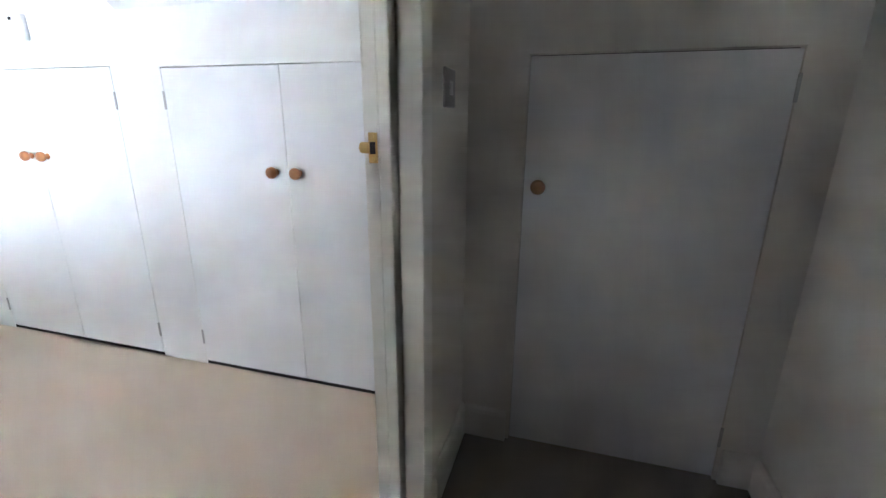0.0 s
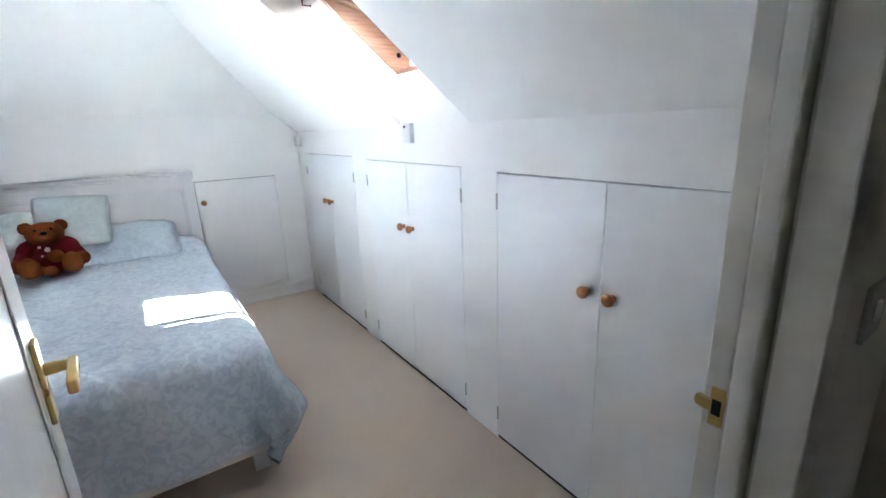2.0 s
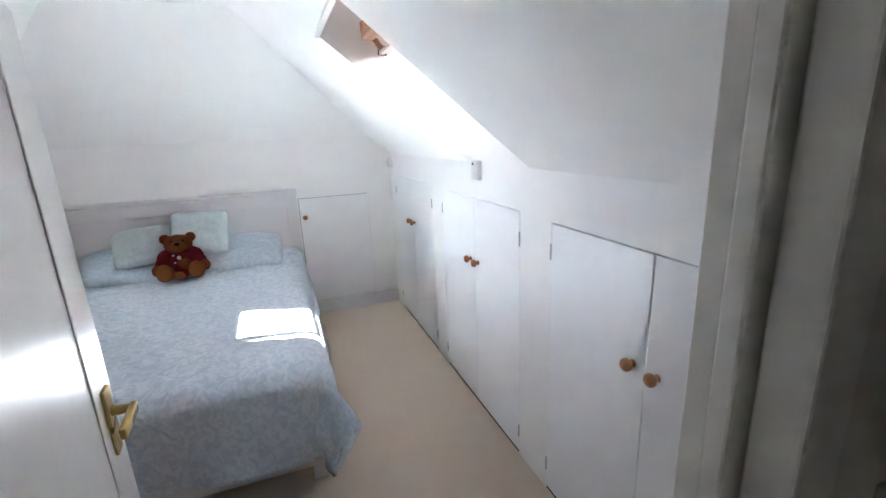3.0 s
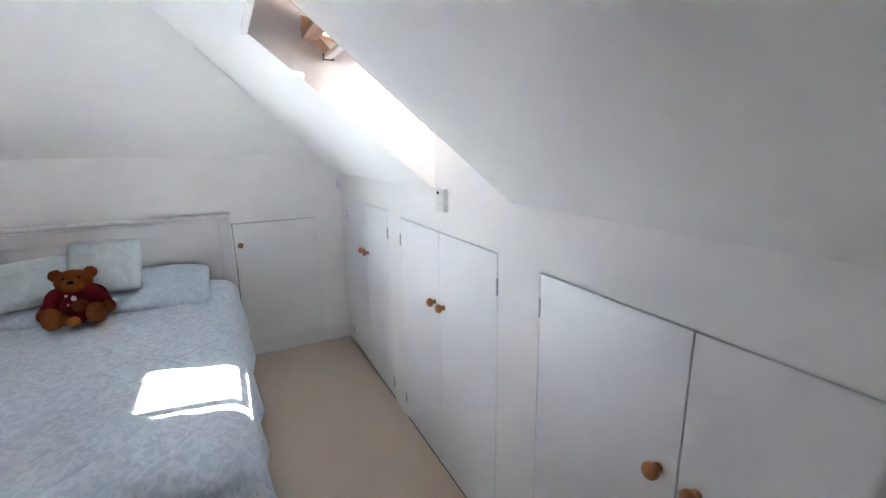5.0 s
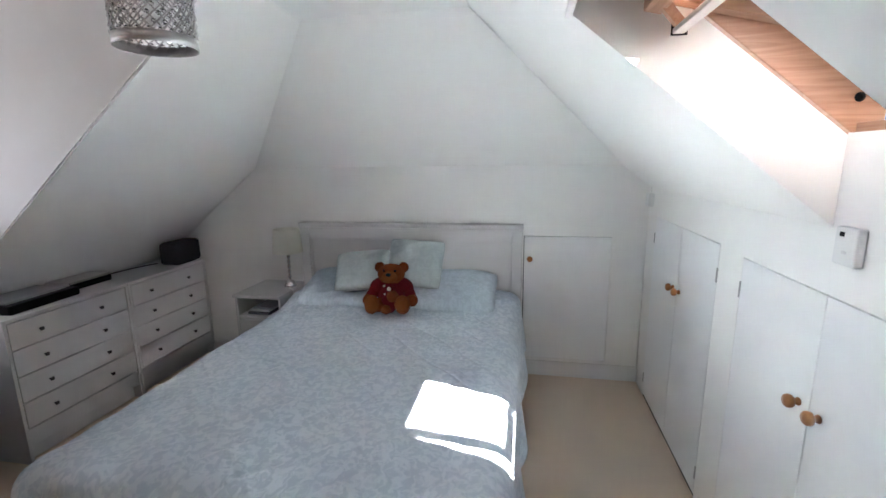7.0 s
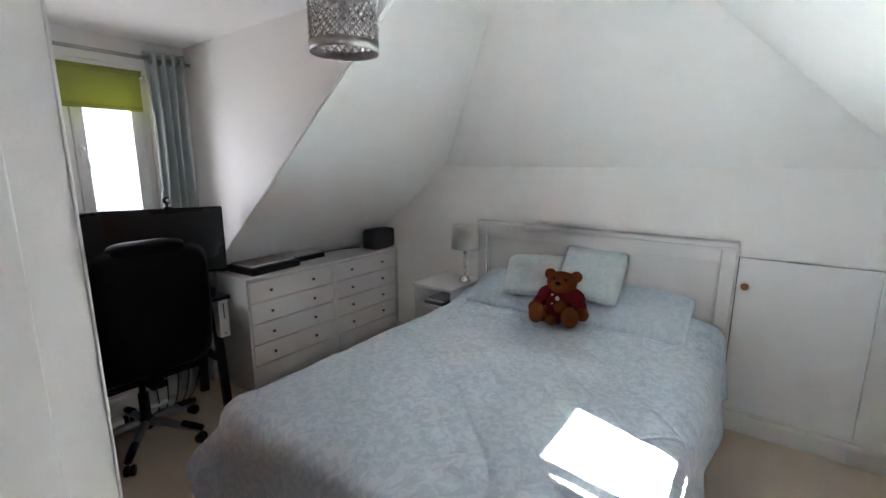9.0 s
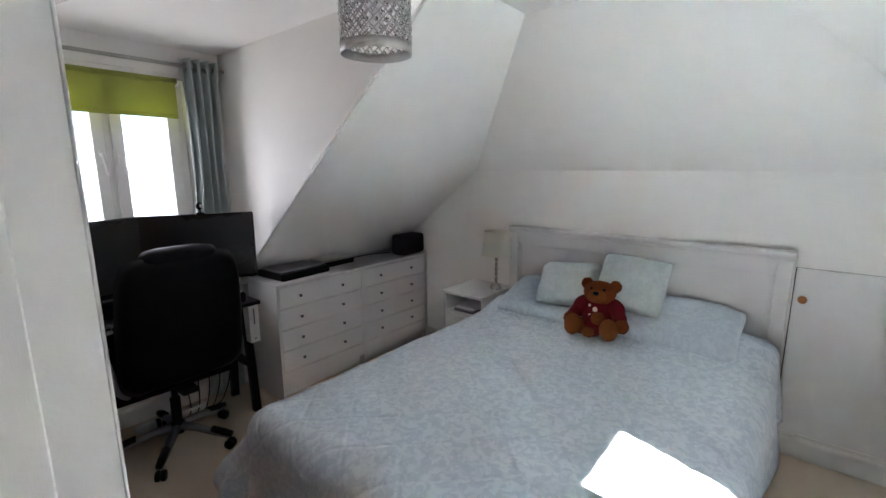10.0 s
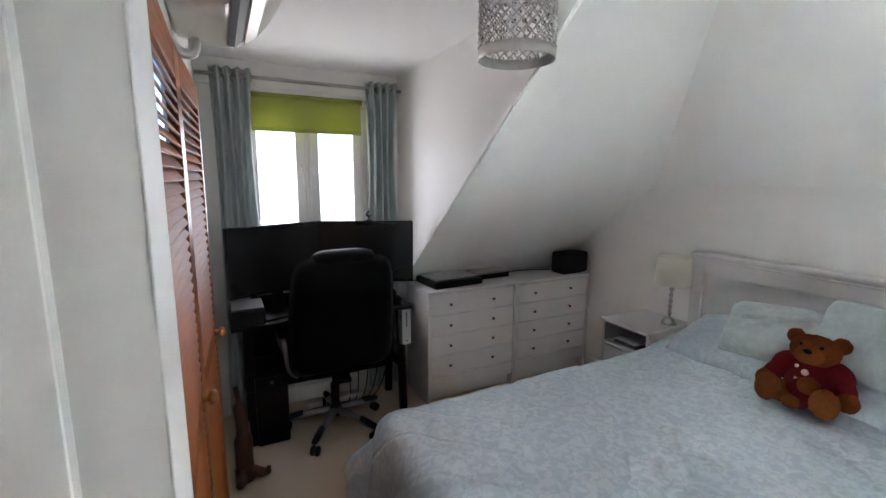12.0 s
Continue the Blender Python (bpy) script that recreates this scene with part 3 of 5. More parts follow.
PINE_S = wood("pine_along_slope", (0.34, 0.175, 0.10), (0.48, 0.275, 0.17), 0.42, axis=1, scale=4)
PINE_X = wood("pine_across", (0.34, 0.175, 0.10), (0.48, 0.275, 0.17), 0.42, axis=0, scale=4)
roof_bar("frame_side", SKY0 - 0.03, SKY0 + 0.004, 0.05, RW_TOP, 0.004, 0.13, PINE_S, rw)
roof_bar("frame_side", SKY1 - 0.004, SKY1 + 0.03, 0.05, RW_TOP, 0.004, 0.13, PINE_S, rw)
roof_bar("frame_sill", SKY0 + 0.005, SKY1 - 0.005, 0.07, -0.012, 0.003, 0.035, PINE_X, rw)
roof_bar("frame_sill", SKY0 + 0.005, SKY1 - 0.005, 0.07, 0.02, 0.036, 0.06, PINE_X, rw)
roof_bar("frame_head", SKY0 + 0.005, SKY1 - 0.005, RW_TOP + 0.05, RW_TOP, 0.004, 0.13, PINE_X, rw)
# plaster lining between the slope and the frame above the head
structure("wall_roof_window_lining", new_box(SKY0 - 0.03, SKY1 + 0.03, SKY_TOP - 0.02, SKY_TOP, knee_slope(SKY_TOP), roof_z(SKY_TOP) + 0.12), WALL, "white lining at the head of the roof window", "wall")
bm = bmesh.new()
prism(bm, [(SKY_TOP, roof_z(RW_TOP) + 0.05), (RW_TOP + 0.01, roof_z(RW_TOP) + 0.05), (RW_TOP + 0.01, roof_z(RW_TOP) + 0.12), (SKY_TOP, roof_z(RW_TOP) + 0.12)], 0, SKY0 - 0.03, SKY1 + 0.03)
structure("ceiling_roof_window_lining", bm, WALL, "white soffit at the head of the roof window", "ceiling")
PIV_Y, PIV_Z, SLOPE_S = -0.36, 1.955, 0.25


def sash_z(y):
    return PIV_Z - SLOPE_S * (y - PIV_Y)


sash = roof_bar("sash", SKY0 + 0.012, SKY0 + 0.055, 0.10, -0.545, -0.02, 0.022, PINE_S, rw, "tipped pine sash", sash_z)
roof_bar("sash_stile", SKY1 - 0.055, SKY1 - 0.012, 0.10, -0.545, -0.02, 0.022, PINE_S, sash, "", sash_z)
roof_bar("sash_rail", SKY0 + 0.056, SKY1 - 0.056, 0.10, 0.068, -0.02, 0.022, PINE_X, sash, "", sash_z)
roof_bar("sash_rail", SKY0 + 0.02, SKY1 - 0.02, -0.50, -0.545, -0.05, -0.021, PINE_X, sash, "", sash_z)
bm = bmesh.new()
prism(bm, [(0.068, sash_z(0.068)), (-0.5, sash_z(-0.5)), (-0.5, sash_z(-0.5) + 0.006), (0.068, sash_z(0.068) + 0.006)], 0, SKY0 + 0.055, SKY1 - 0.055)
pane = part("pane", bm, GLASS, sash, "clear double-glazed pane")
pane.visible_shadow = False
bar = part("handle_bar", new_box(SKY0 + 0.035, SKY1 - 0.04, -0.475, -0.445, 1.888, 1.902, 0.003), ALU, rw, "aluminium handle bar")
part("bar_end", new_box(SKY0 + 0.03, SKY0 + 0.036, -0.478, -0.438, 1.885, 1.925, 0.002), BLACKPL, bar)
for x in (SKY0 + 0.05, SKY1 - 0.07):
    bm = bmesh.new()
    prism(bm, [(-0.475, 1.9), (-0.445, 1.9), (-0.50, 1.965), (-0.53, 1.965)], 0, x, x + 0.02)
    part("bracket", bm, PINE_X, bar, "pine bracket")
bm = bmesh.new()
lathe(bm, [(0.012, 0.0), (0.012, 0.002), (0.007, 0.003), (0.006, 0.008), (0, 0.009)], 14, axis="X", centre=(SKY0 + 0.004, -0.014, 1.722))
part("bolt", bm, BLACKPL, rw, "dark bolt", True)
# sun mask added outside over the sash's upper half, with a slit at its edge
bm = bmesh.new()


# one flat piece of the added sun mask
def cloth(bm, x0, x1, y0, y1):
    z = 0.135
    prism(bm, [(y0, roof_z(y0) + z), (y1, roof_z(y1) + z), (y1, roof_z(y1) + z + 0.003), (y0, roof_z(y0) + z + 0.003)], 0, x0, x1)


Y_CUT = -0.247
cloth(bm, SKY0 + 0.115, SKY1 + 0.03, Y_CUT, RW_TOP)
cloth(bm, SKY0 + 0.115, SKY0 + 0.175, 0.032, Y_CUT)
# lower strip of the added mask keeps sun off the sill
cloth(bm, SKY0 + 0.115, SKY1 + 0.03, 0.14, 0.032)
cloth(bm, SKY0 - 0.03, SKY0 + 0.115, 0.12, -0.375)
cloth(bm, SKY0 - 0.03, SKY0 + 0.065, -0.375, -0.425)
cloth(bm, SKY0 - 0.03, SKY0 + 0.115, -0.425, RW_TOP)
part("sun_mask", bm, material("grey_sun_mask", (0.30, 0.29, 0.28), 0.85), rw, "grey mask added outside the roof window to shape the sun patch")

# ---- dormer window ----
win = tagged(new("window_1"), "white casement window in the dormer, closed", "window", kind="structure")
bm = bmesh.new()
FY0, FY1 = WIN_Y - 0.12, WIN_Y - 0.06
for x0, x1, z0, z1 in ((WX0, WX1, WZ0, WZ0 + 0.05), (WX0, WX1, WZ1 - 0.05, WZ1), (WX0, WX0 + 0.05, WZ0 + 0.05, WZ1 - 0.05), (WX1 - 0.05, WX1, WZ0 + 0.05, WZ1 - 0.05), (2.115, 2.165, WZ0 + 0.05, WZ1 - 0.05)):
    box(bm, x0, x1, FY0, FY1, z0, z1, 0.003, 1)
part("window_frame", bm, PLASTIC, win)
for x0, x1, hx in ((WX0 + 0.045, 2.125, 2.095), (2.155, WX1 - 0.045, 2.185)):
    bm = bmesh.new()
    for a, b, c, e in ((x0, x1, WZ0 + 0.045, WZ0 + 0.105), (x0, x1, WZ1 - 0.105, WZ1 - 0.045), (x0, x0 + 0.06, WZ0 + 0.105, WZ1 - 0.105), (x1 - 0.06, x1, WZ0 + 0.105, WZ1 - 0.105)):
        box(bm, a, b, FY0 + 0.02, FY1 + 0.018, c, e, 0.005, 2)
    cs = part("casement", bm, PLASTIC, win)
    pn = part("pane", new_box(x0 + 0.055, x1 - 0.055, FY0 + 0.03, FY0 + 0.045, WZ0 + 0.1, WZ1 - 0.1), GLASS, cs)
    pn.visible_shadow = False
    bm = bmesh.new()
    box(bm, hx - 0.012, hx + 0.012, FY1 + 0.018, FY1 + 0.028, 1.595, 1.665, 0.003)
    tube(bm, curve([(hx, FY1 + 0.028, 1.64), (hx, FY1 + 0.05, 1.64), (hx - 0.006, FY1 + 0.055, 1.60), (hx - 0.016, FY1 + 0.05, 1.53)], 4), 0.009, 8)
    part("handle", bm, PLASTIC, cs, "white window handle", True)
structure("window_sill", new_box(WX0 - 0.03, WX1 + 0.03, WIN_Y - 0.06, WIN_Y + 0.02, WZ0 - 0.022, WZ0 + 0.002, 0.006), GLOSS, "white window sill", "window sill")

bl = thing("roller_blind", "lime green roller blind, drawn partly down", "roller blind")
bm = bmesh.new()
tube(bm, [(1.775, WIN_Y + 0.02, 2.085), (2.50, WIN_Y + 0.02, 2.085)], 0.018, 14)
part("roller", bm, BLIND, bl, "", True)
part("cloth", new_box(1.785, 2.492, WIN_Y + 0.030, WIN_Y + 0.0325, 1.885, 2.085), BLIND, bl)
part("hem_bar", new_box(1.785, 2.492, WIN_Y + 0.0255, WIN_Y + 0.037, 1.865, 1.889, 0.004), BLIND, bl, "hem bar")
for x in (1.768, 2.50):
    part("bracket", new_box(x, x + 0.006, WIN_Y, WIN_Y + 0.04, 2.06, 2.11, 0.001, 1), PLASTIC, bl)

# curtain pole and curtains
ROD_Y, ROD_Z = WIN_Y + 0.085, 2.172
pole = thing("curtain_pole", "slim brushed steel curtain pole", "curtain pole")
bm = bmesh.new()
tube(bm, [(CHEEK + 0.005, ROD_Y, ROD_Z), (CUP_X - 0.008, ROD_Y, ROD_Z)], 0.0105, 14)
part("rod", bm, STEEL, pole, "", True)
for x in (1.60, 2.66):
    part("bracket", new_box(x - 0.008, x + 0.008, WIN_Y, ROD_Y + 0.012, ROD_Z - 0.012, ROD_Z - 0.0105 + 0.0, 0.0), STEEL, pole)
structure("trim_pole_batten", new_box(CHEEK + 0.002, CUP_X - 0.002, WIN_Y, WIN_Y + 0.02, 2.13, 2.205, 0.002), WALL, "painted batten behind the curtain pole", "batten")


def curtain(x0, x1, folds, flare, seed):
    """A curtain in deep folds, threaded on the pole by eyelets."""
    c = thing("curtain", "duck-egg blue eyelet curtain, drawn aside", "curtain", "pair of curtains")
    bm = bmesh.new()
    nu, nv = folds * 12, 40
    rnd = random.Random(seed)
    ph = rnd.random() * 6
    rows = []
    for j in range(nv + 1):
        v = j / nv
        z = ROD_Z + 0.045 - v * (ROD_Z + 0.045 - 0.03)
        row = []
        for i in range(nu + 1):
            u = i / nu
            a = 2 * math.pi * folds * u
            amp = 0.030 + 0.008 * math.sin(3 * v + ph)
            x = x0 + (x1 - x0) * u
            x += flare * math.sin(math.pi * min(1, v * 2.1)) * (0.5 - u) * 0.25 + 0.012 * math.sin(2.3 * v * 3 + a * 0.5 + ph) * v
            y = ROD_Y + amp * math.sin(a) + 0.008 * noise.noise((u * 5 + seed, v * 3, 0)) * (0.3 + v)
            row.append(bm.verts.new((x, y, z)))
        rows.append(row)
    for p, q in zip(rows, rows[1:]):
        for i in range(nu):
            bm.faces.new((p[i], p[i + 1], q[i + 1], q[i]))
    cl = part("cloth", bm, CURTAIN, c, smooth=True)
    s = cl.modifiers.new("thick", "SOLIDIFY")
    s.thickness = 0.003
    for k in range(folds * 2):
        u = k / (2 * folds) + 0.001
        x = x0 + (x1 - x0) * u
        bm = bmesh.new()
        lathe(bm, [(0.022, -0.003), (0.027, -0.003), (0.027, 0.003), (0.022, 0.003), (0.022, -0.003)], 16, axis="X", centre=(x, ROD_Y, ROD_Z))
        part("eyelet", bm, STEEL, c, "steel eyelet", True)
    return c


curtain(1.545, 1.765, 4, 0.2, 3)
curtain(2.475, 2.70, 4, 0.1, 8)

# ---- louvred wardrobe ----
LX = CUP_X - 0.004
structure("wall_wardrobe_front", new_box(CUP_X, CUP_X + 0.06, WIN_Y, -2.905, 0, CEIL_Z + 0.01), WALL, "white wall between the wardrobe and the window")
structure("wall_wardrobe_header", new_box(CUP_X, CUP_X + 0.06, -2.905, CUP_Y - 0.06, 1.948, CEIL_Z + 0.01), WALL, "white wall above the louvred doors")
# black sheet stands for the shade behind the louvres
structure("wall_wardrobe_back", new_box(CUP_X + 0.55, CUP_X + 0.6, -2.95, CUP_Y - 0.05, 0, 2.0), SHADE_BLACK, "black sheet standing for the shade inside the wardrobe")
bm = bmesh.new()
box(bm, 2.770, 2.7748, -1.686, CUP_Y + 0.003, 0.0, CEIL_Z, 0.003)
box(bm, LX - 0.006, CUP_X + 0.05, -2.965, -2.90, 0.0, 1.955, 0.004)
structure("trim_wardrobe", bm, WALL, "white painted posts beside the louvred doors", "trim")
PINE_L = wood("varnished_pine_slat", (0.26, 0.065, 0.014), (0.42, 0.125, 0.03), 0.58, axis=1, scale=4)
PINE_L.node_tree.nodes["Principled BSDF"].inputs["Specular IOR Level"].default_value = 0.3
slat_me = None
DOOR_H = 1.94
# each leaf: where its near edge stands, its width and its turn in degrees
for ex, ey, w, turn in ((LX, -1.69, 0.60, 0.6), (LX - 0.006, -2.295, 0.60, 3.0)):
    d = thing("louvre_door", "orange varnished pine louvred wardrobe door, almost closed", "louvre door", "louvred wardrobe doors",
              Matrix.Translation((ex, ey, 0)) @ Matrix.Rotation(radians(-turn), 4, "Z"))
    for a, b in ((-w, -w + 0.05), (-0.05, 0)):
        part("stile", new_box(0, 0.028, a, b, 0.02, DOOR_H, 0.003), PINE, d)
    for a, b in ((0.02, 0.14), (0.90, 0.97), (DOOR_H - 0.10, DOOR_H)):
        part("rail", new_box(0.0005, 0.0275, -w + 0.05, -0.05, a, b, 0.003), PINE_L, d)
    for lo, hi in ((0.14, 0.90), (0.97, DOOR_H - 0.10)):
        k = int((hi - lo) / 0.029)
        for i in range(k):
            if slat_me is None:
                bm = bmesh.new()
                box(bm, -0.021, 0.021, -(w - 0.094) / 2, (w - 0.094) / 2, -0.0035, 0.0035, 0.0015, 1)
                slat_me = part("slat", bm, PINE_L, d)
                ob = slat_me
            else:
                ob = new("slat", slat_me.data)
                ob.parent = d
            ob.matrix_local = pose(0.014, -w / 2, lo + (i + 0.5) * (hi - lo) / k, 0, -56, 0)
    turned_knob(d, 0, -w + 0.1, 0.94, (-1, 0, 0), r=0.02)

# ---- air conditioner above the wardrobe ----
ac = thing("air_conditioner", "cream wall air conditioner above the wardrobe", "air conditioner")
A0, A1, AZ = -2.50, -1.75, 2.0
bm = bmesh.new()
prism(bm, [(CUP_X, AZ + 0.01), (CUP_X - 0.165, AZ - 0.008), (CUP_X - 0.228, AZ + 0.026), (CUP_X - 0.282, AZ + 0.090), (CUP_X - 0.325, AZ + 0.165), (CUP_X - 0.330, AZ + 0.235), (CUP_X - 0.305, AZ + 0.25), (CUP_X, AZ + 0.255)], 1, A0, A1)
bmesh.ops.bevel(bm, geom=bm.edges[:], offset=0.008, segments=3, affect="EDGES")
part("casing", bm, CREAMPL, ac, "", True)
bm = bmesh.new()
prism(bm, [(CUP_X - 0.148, AZ - 0.0115), (CUP_X - 0.168, AZ - 0.0135), (CUP_X - 0.197, AZ + 0.010), (CUP_X - 0.185, AZ + 0.02), (CUP_X - 0.150, AZ)], 1, A0 + 0.06, A1 - 0.06)
part("air_outlet", bm, BLACKPL, ac, "dark air outlet slot")
bm = bmesh.new()
prism(bm, [(CUP_X - 0.198, AZ + 0.003), (CUP_X - 0.234, AZ + 0.024), (CUP_X - 0.232, AZ + 0.034), (CUP_X - 0.196, AZ + 0.012)], 1, A0 + 0.05, A1 - 0.05)
part("flap", bm, CREAMPL, ac, "swing flap")
bm = bmesh.new()
tube(bm, curve([(CUP_X - 0.055, A0 + 0.03, AZ + 0.02), (CUP_X - 0.055, A0 + 0.03, AZ - 0.015), (CUP_X - 0.048, A0 + 0.03, AZ - 0.036), (CUP_X - 0.028, A0 + 0.03, AZ - 0.042), (CUP_X - 0.008, A0 + 0.03, AZ - 0.032), (CUP_X + 0.01, A0 + 0.03, AZ - 0.010)], 6), 0.017, 12)
part("pipe_elbow", bm, PLASTIC, ac, "white pipe elbow", True)

# ---- ceiling pendant ----
PX, PY, PZ, PR, PH = 1.851, -1.977, 1.933, 0.117, 0.215
pend = thing("pendant_light", "silver lattice drum pendant with clear beads", "pendant light")
bm = bmesh.new()
lathe(bm, [(0.045, CEIL_Z), (0.045, CEIL_Z - 0.015), (0.015, CEIL_Z - 0.03), (0.0, CEIL_Z - 0.03)], 20, centre=(PX, PY, 0))
tube(bm, [(PX, PY, CEIL_Z - 0.02), (PX, PY, PZ + PH - 0.03)], 0.004, 8)
part("ceiling_rose", bm, PLASTIC, pend, "", True)
bm = bmesh.new()
lathe(bm, [(0.02, PZ + PH - 0.03), (0.022, PZ + PH - 0.07), (0.015, PZ + PH - 0.08), (0.028, PZ + PH - 0.12), (0.02, PZ + PH - 0.145), (0.0, PZ + PH - 0.15)], 16, centre=(PX, PY, 0))
part("bulb", bm, PLASTIC, pend, "unlit bulb", True)
for z0, z1 in ((PZ, PZ + 0.032), (PZ + PH - 0.02, PZ + PH)):
    bm = bmesh.new()
    lathe(bm, [(PR - 0.002, z0), (PR, z0), (PR, z1), (PR - 0.002, z1), (PR - 0.002, z0)], 48, centre=(PX, PY, 0))
    part("rim", bm, SILVER, pend, "silver rim", True)
bm = bmesh.new()
for k in range(24):
    for s in (1, -1):
        pts = []
        for i in range(13):
            f = i / 12
            a = 2 * math.pi * k / 24 + s * f * 1.45
            pts.append((PX + (PR - 0.002) * math.cos(a), PY + (PR - 0.002) * math.sin(a), PZ + 0.021 + f * (PH - 0.039)))
        tube(bm, pts, 0.0021, 5)
part("lattice", bm, SILVER, pend, "diagonal silver lattice")
bm = bmesh.new()
for j in range(8):
    for k in range(24):
        a = 2 * math.pi * (k + 0.5 * (j % 2) + 0.25) / 24
        z = PZ + 0.034 + j * 0.0222
        bmesh.ops.create_icosphere(bm, subdivisions=1, radius=0.0072, matrix=Matrix.Translation((PX + (PR - 0.004) * math.cos(a), PY + (PR - 0.004) * math.sin(a), z)))
tagged(part("beadwork", bm, GLASS, pend, "clear glass beads"), kind="stuff")
bm = bmesh.new()
for k in range(3):
    a = 2 * math.pi * k / 3
    tube(bm, [(PX, PY, PZ + PH - 0.035), (PX + PR * math.cos(a), PY + PR * math.sin(a), PZ + PH - 0.01)], 0.002, 6)
part("spider", bm, SILVER, pend)


# ---- bed ----
bed = thing("bed", "painted grey-white panelled double bed frame", "bed")
BY0, BY1 = -2.513, -0.849
part("headboard_post", new_box(0.018, 0.088, BY1 - 0.07, BY1, 0, 1.09, 0.004), BEDPAINT, bed)
part("headboard_post", new_box(0.018, 0.088, BY0, BY0 + 0.07, 0, 1.09, 0.004), BEDPAINT, bed)
part("headboard_panel", new_box(0.034, 0.058, BY0 + 0.07, BY1 - 0.07, 0.25, 1.02, 0.0), BEDPAINT, bed)
part("headboard_rail", new_box(0.024, 0.082, BY0 + 0.0705, BY1 - 0.0705, 1.02, 1.09, 0.004), BEDPAINT, bed)
part("headboard_rail", new_box(0.024, 0.082, BY0 + 0.0705, BY1 - 0.0705, 0.20, 0.30, 0.004), BEDPAINT, bed)
bm = bmesh.new()
prism(bm, [(0.012, 1.0905), (0.092, 1.0905), (0.096, 1.100), (0.092, 1.108), (0.102, 1.118), (0.104, 1.130), (0.098, 1.137), (0.012, 1.137)], 1, BY0 - 0.006, BY1 + 0.006)
part("headboard_cap", bm, BEDPAINT, bed, "moulded top rail")
bm = bmesh.new()
for y0, y1, z0, z1 in ((BY0 + 0.0705, BY1 - 0.0705, 1.005, 1.0195), (BY0 + 0.0705, BY0 + 0.085, 0.3005, 1.0045), (BY1 - 0.085, BY1 - 0.0705, 0.3005, 1.0045)):
    box(bm, 0.058, 0.070, y0, y1, z0, z1, 0.004)
part("panel_moulding", bm, BEDPAINT, bed)
FX = 2.10
for y0, y1 in ((BY1 - 0.09, BY1 - 0.06), (BY0 + 0.06, BY0 + 0.09)):
    part("side_rail", new_box(0.088, FX, y0, y1, 0.17, 0.34, 0.004), BEDPAINT, bed)
part("foot_rail", new_box(FX, FX + 0.035, BY0 + 0.06, BY1 - 0.06, 0.115, 0.36, 0.004), BEDPAINT, bed)
for y in (BY1 - 0.10, BY0 + 0.10):
    bm = bmesh.new()
    v = box(bm, FX - 0.075, FX - 0.01, y - 0.032, y + 0.032, 0, 0.17, 0.004)
    part("leg", bm, BEDPAINT, bed)
part("slat_base", new_box(0.09, FX - 0.002, BY0 + 0.091, BY1 - 0.091, 0.24, 0.28), BEDPAINT, bed)
mat_ob = part("mattress", new_box(0.10, 2.085, BY0 + 0.095, BY1 - 0.095, 0.281, 0.545, 0.05, 4), MATTRESS, smooth=True)
tagged(mat_ob, "white covered mattress under the bedspread", "mattress")


def fbm(x, y, s, o=0.0):
    return noise.noise((x * s + o, y * s - o, o)) + 0.5 * noise.noise((x * s * 2.1 - o, y * s * 2.1, o + 3))


SPREAD_HEM = material("pale_blue_binding", (0.40, 0.48, 0.54), 0.6, grain=200, vary=0.06)


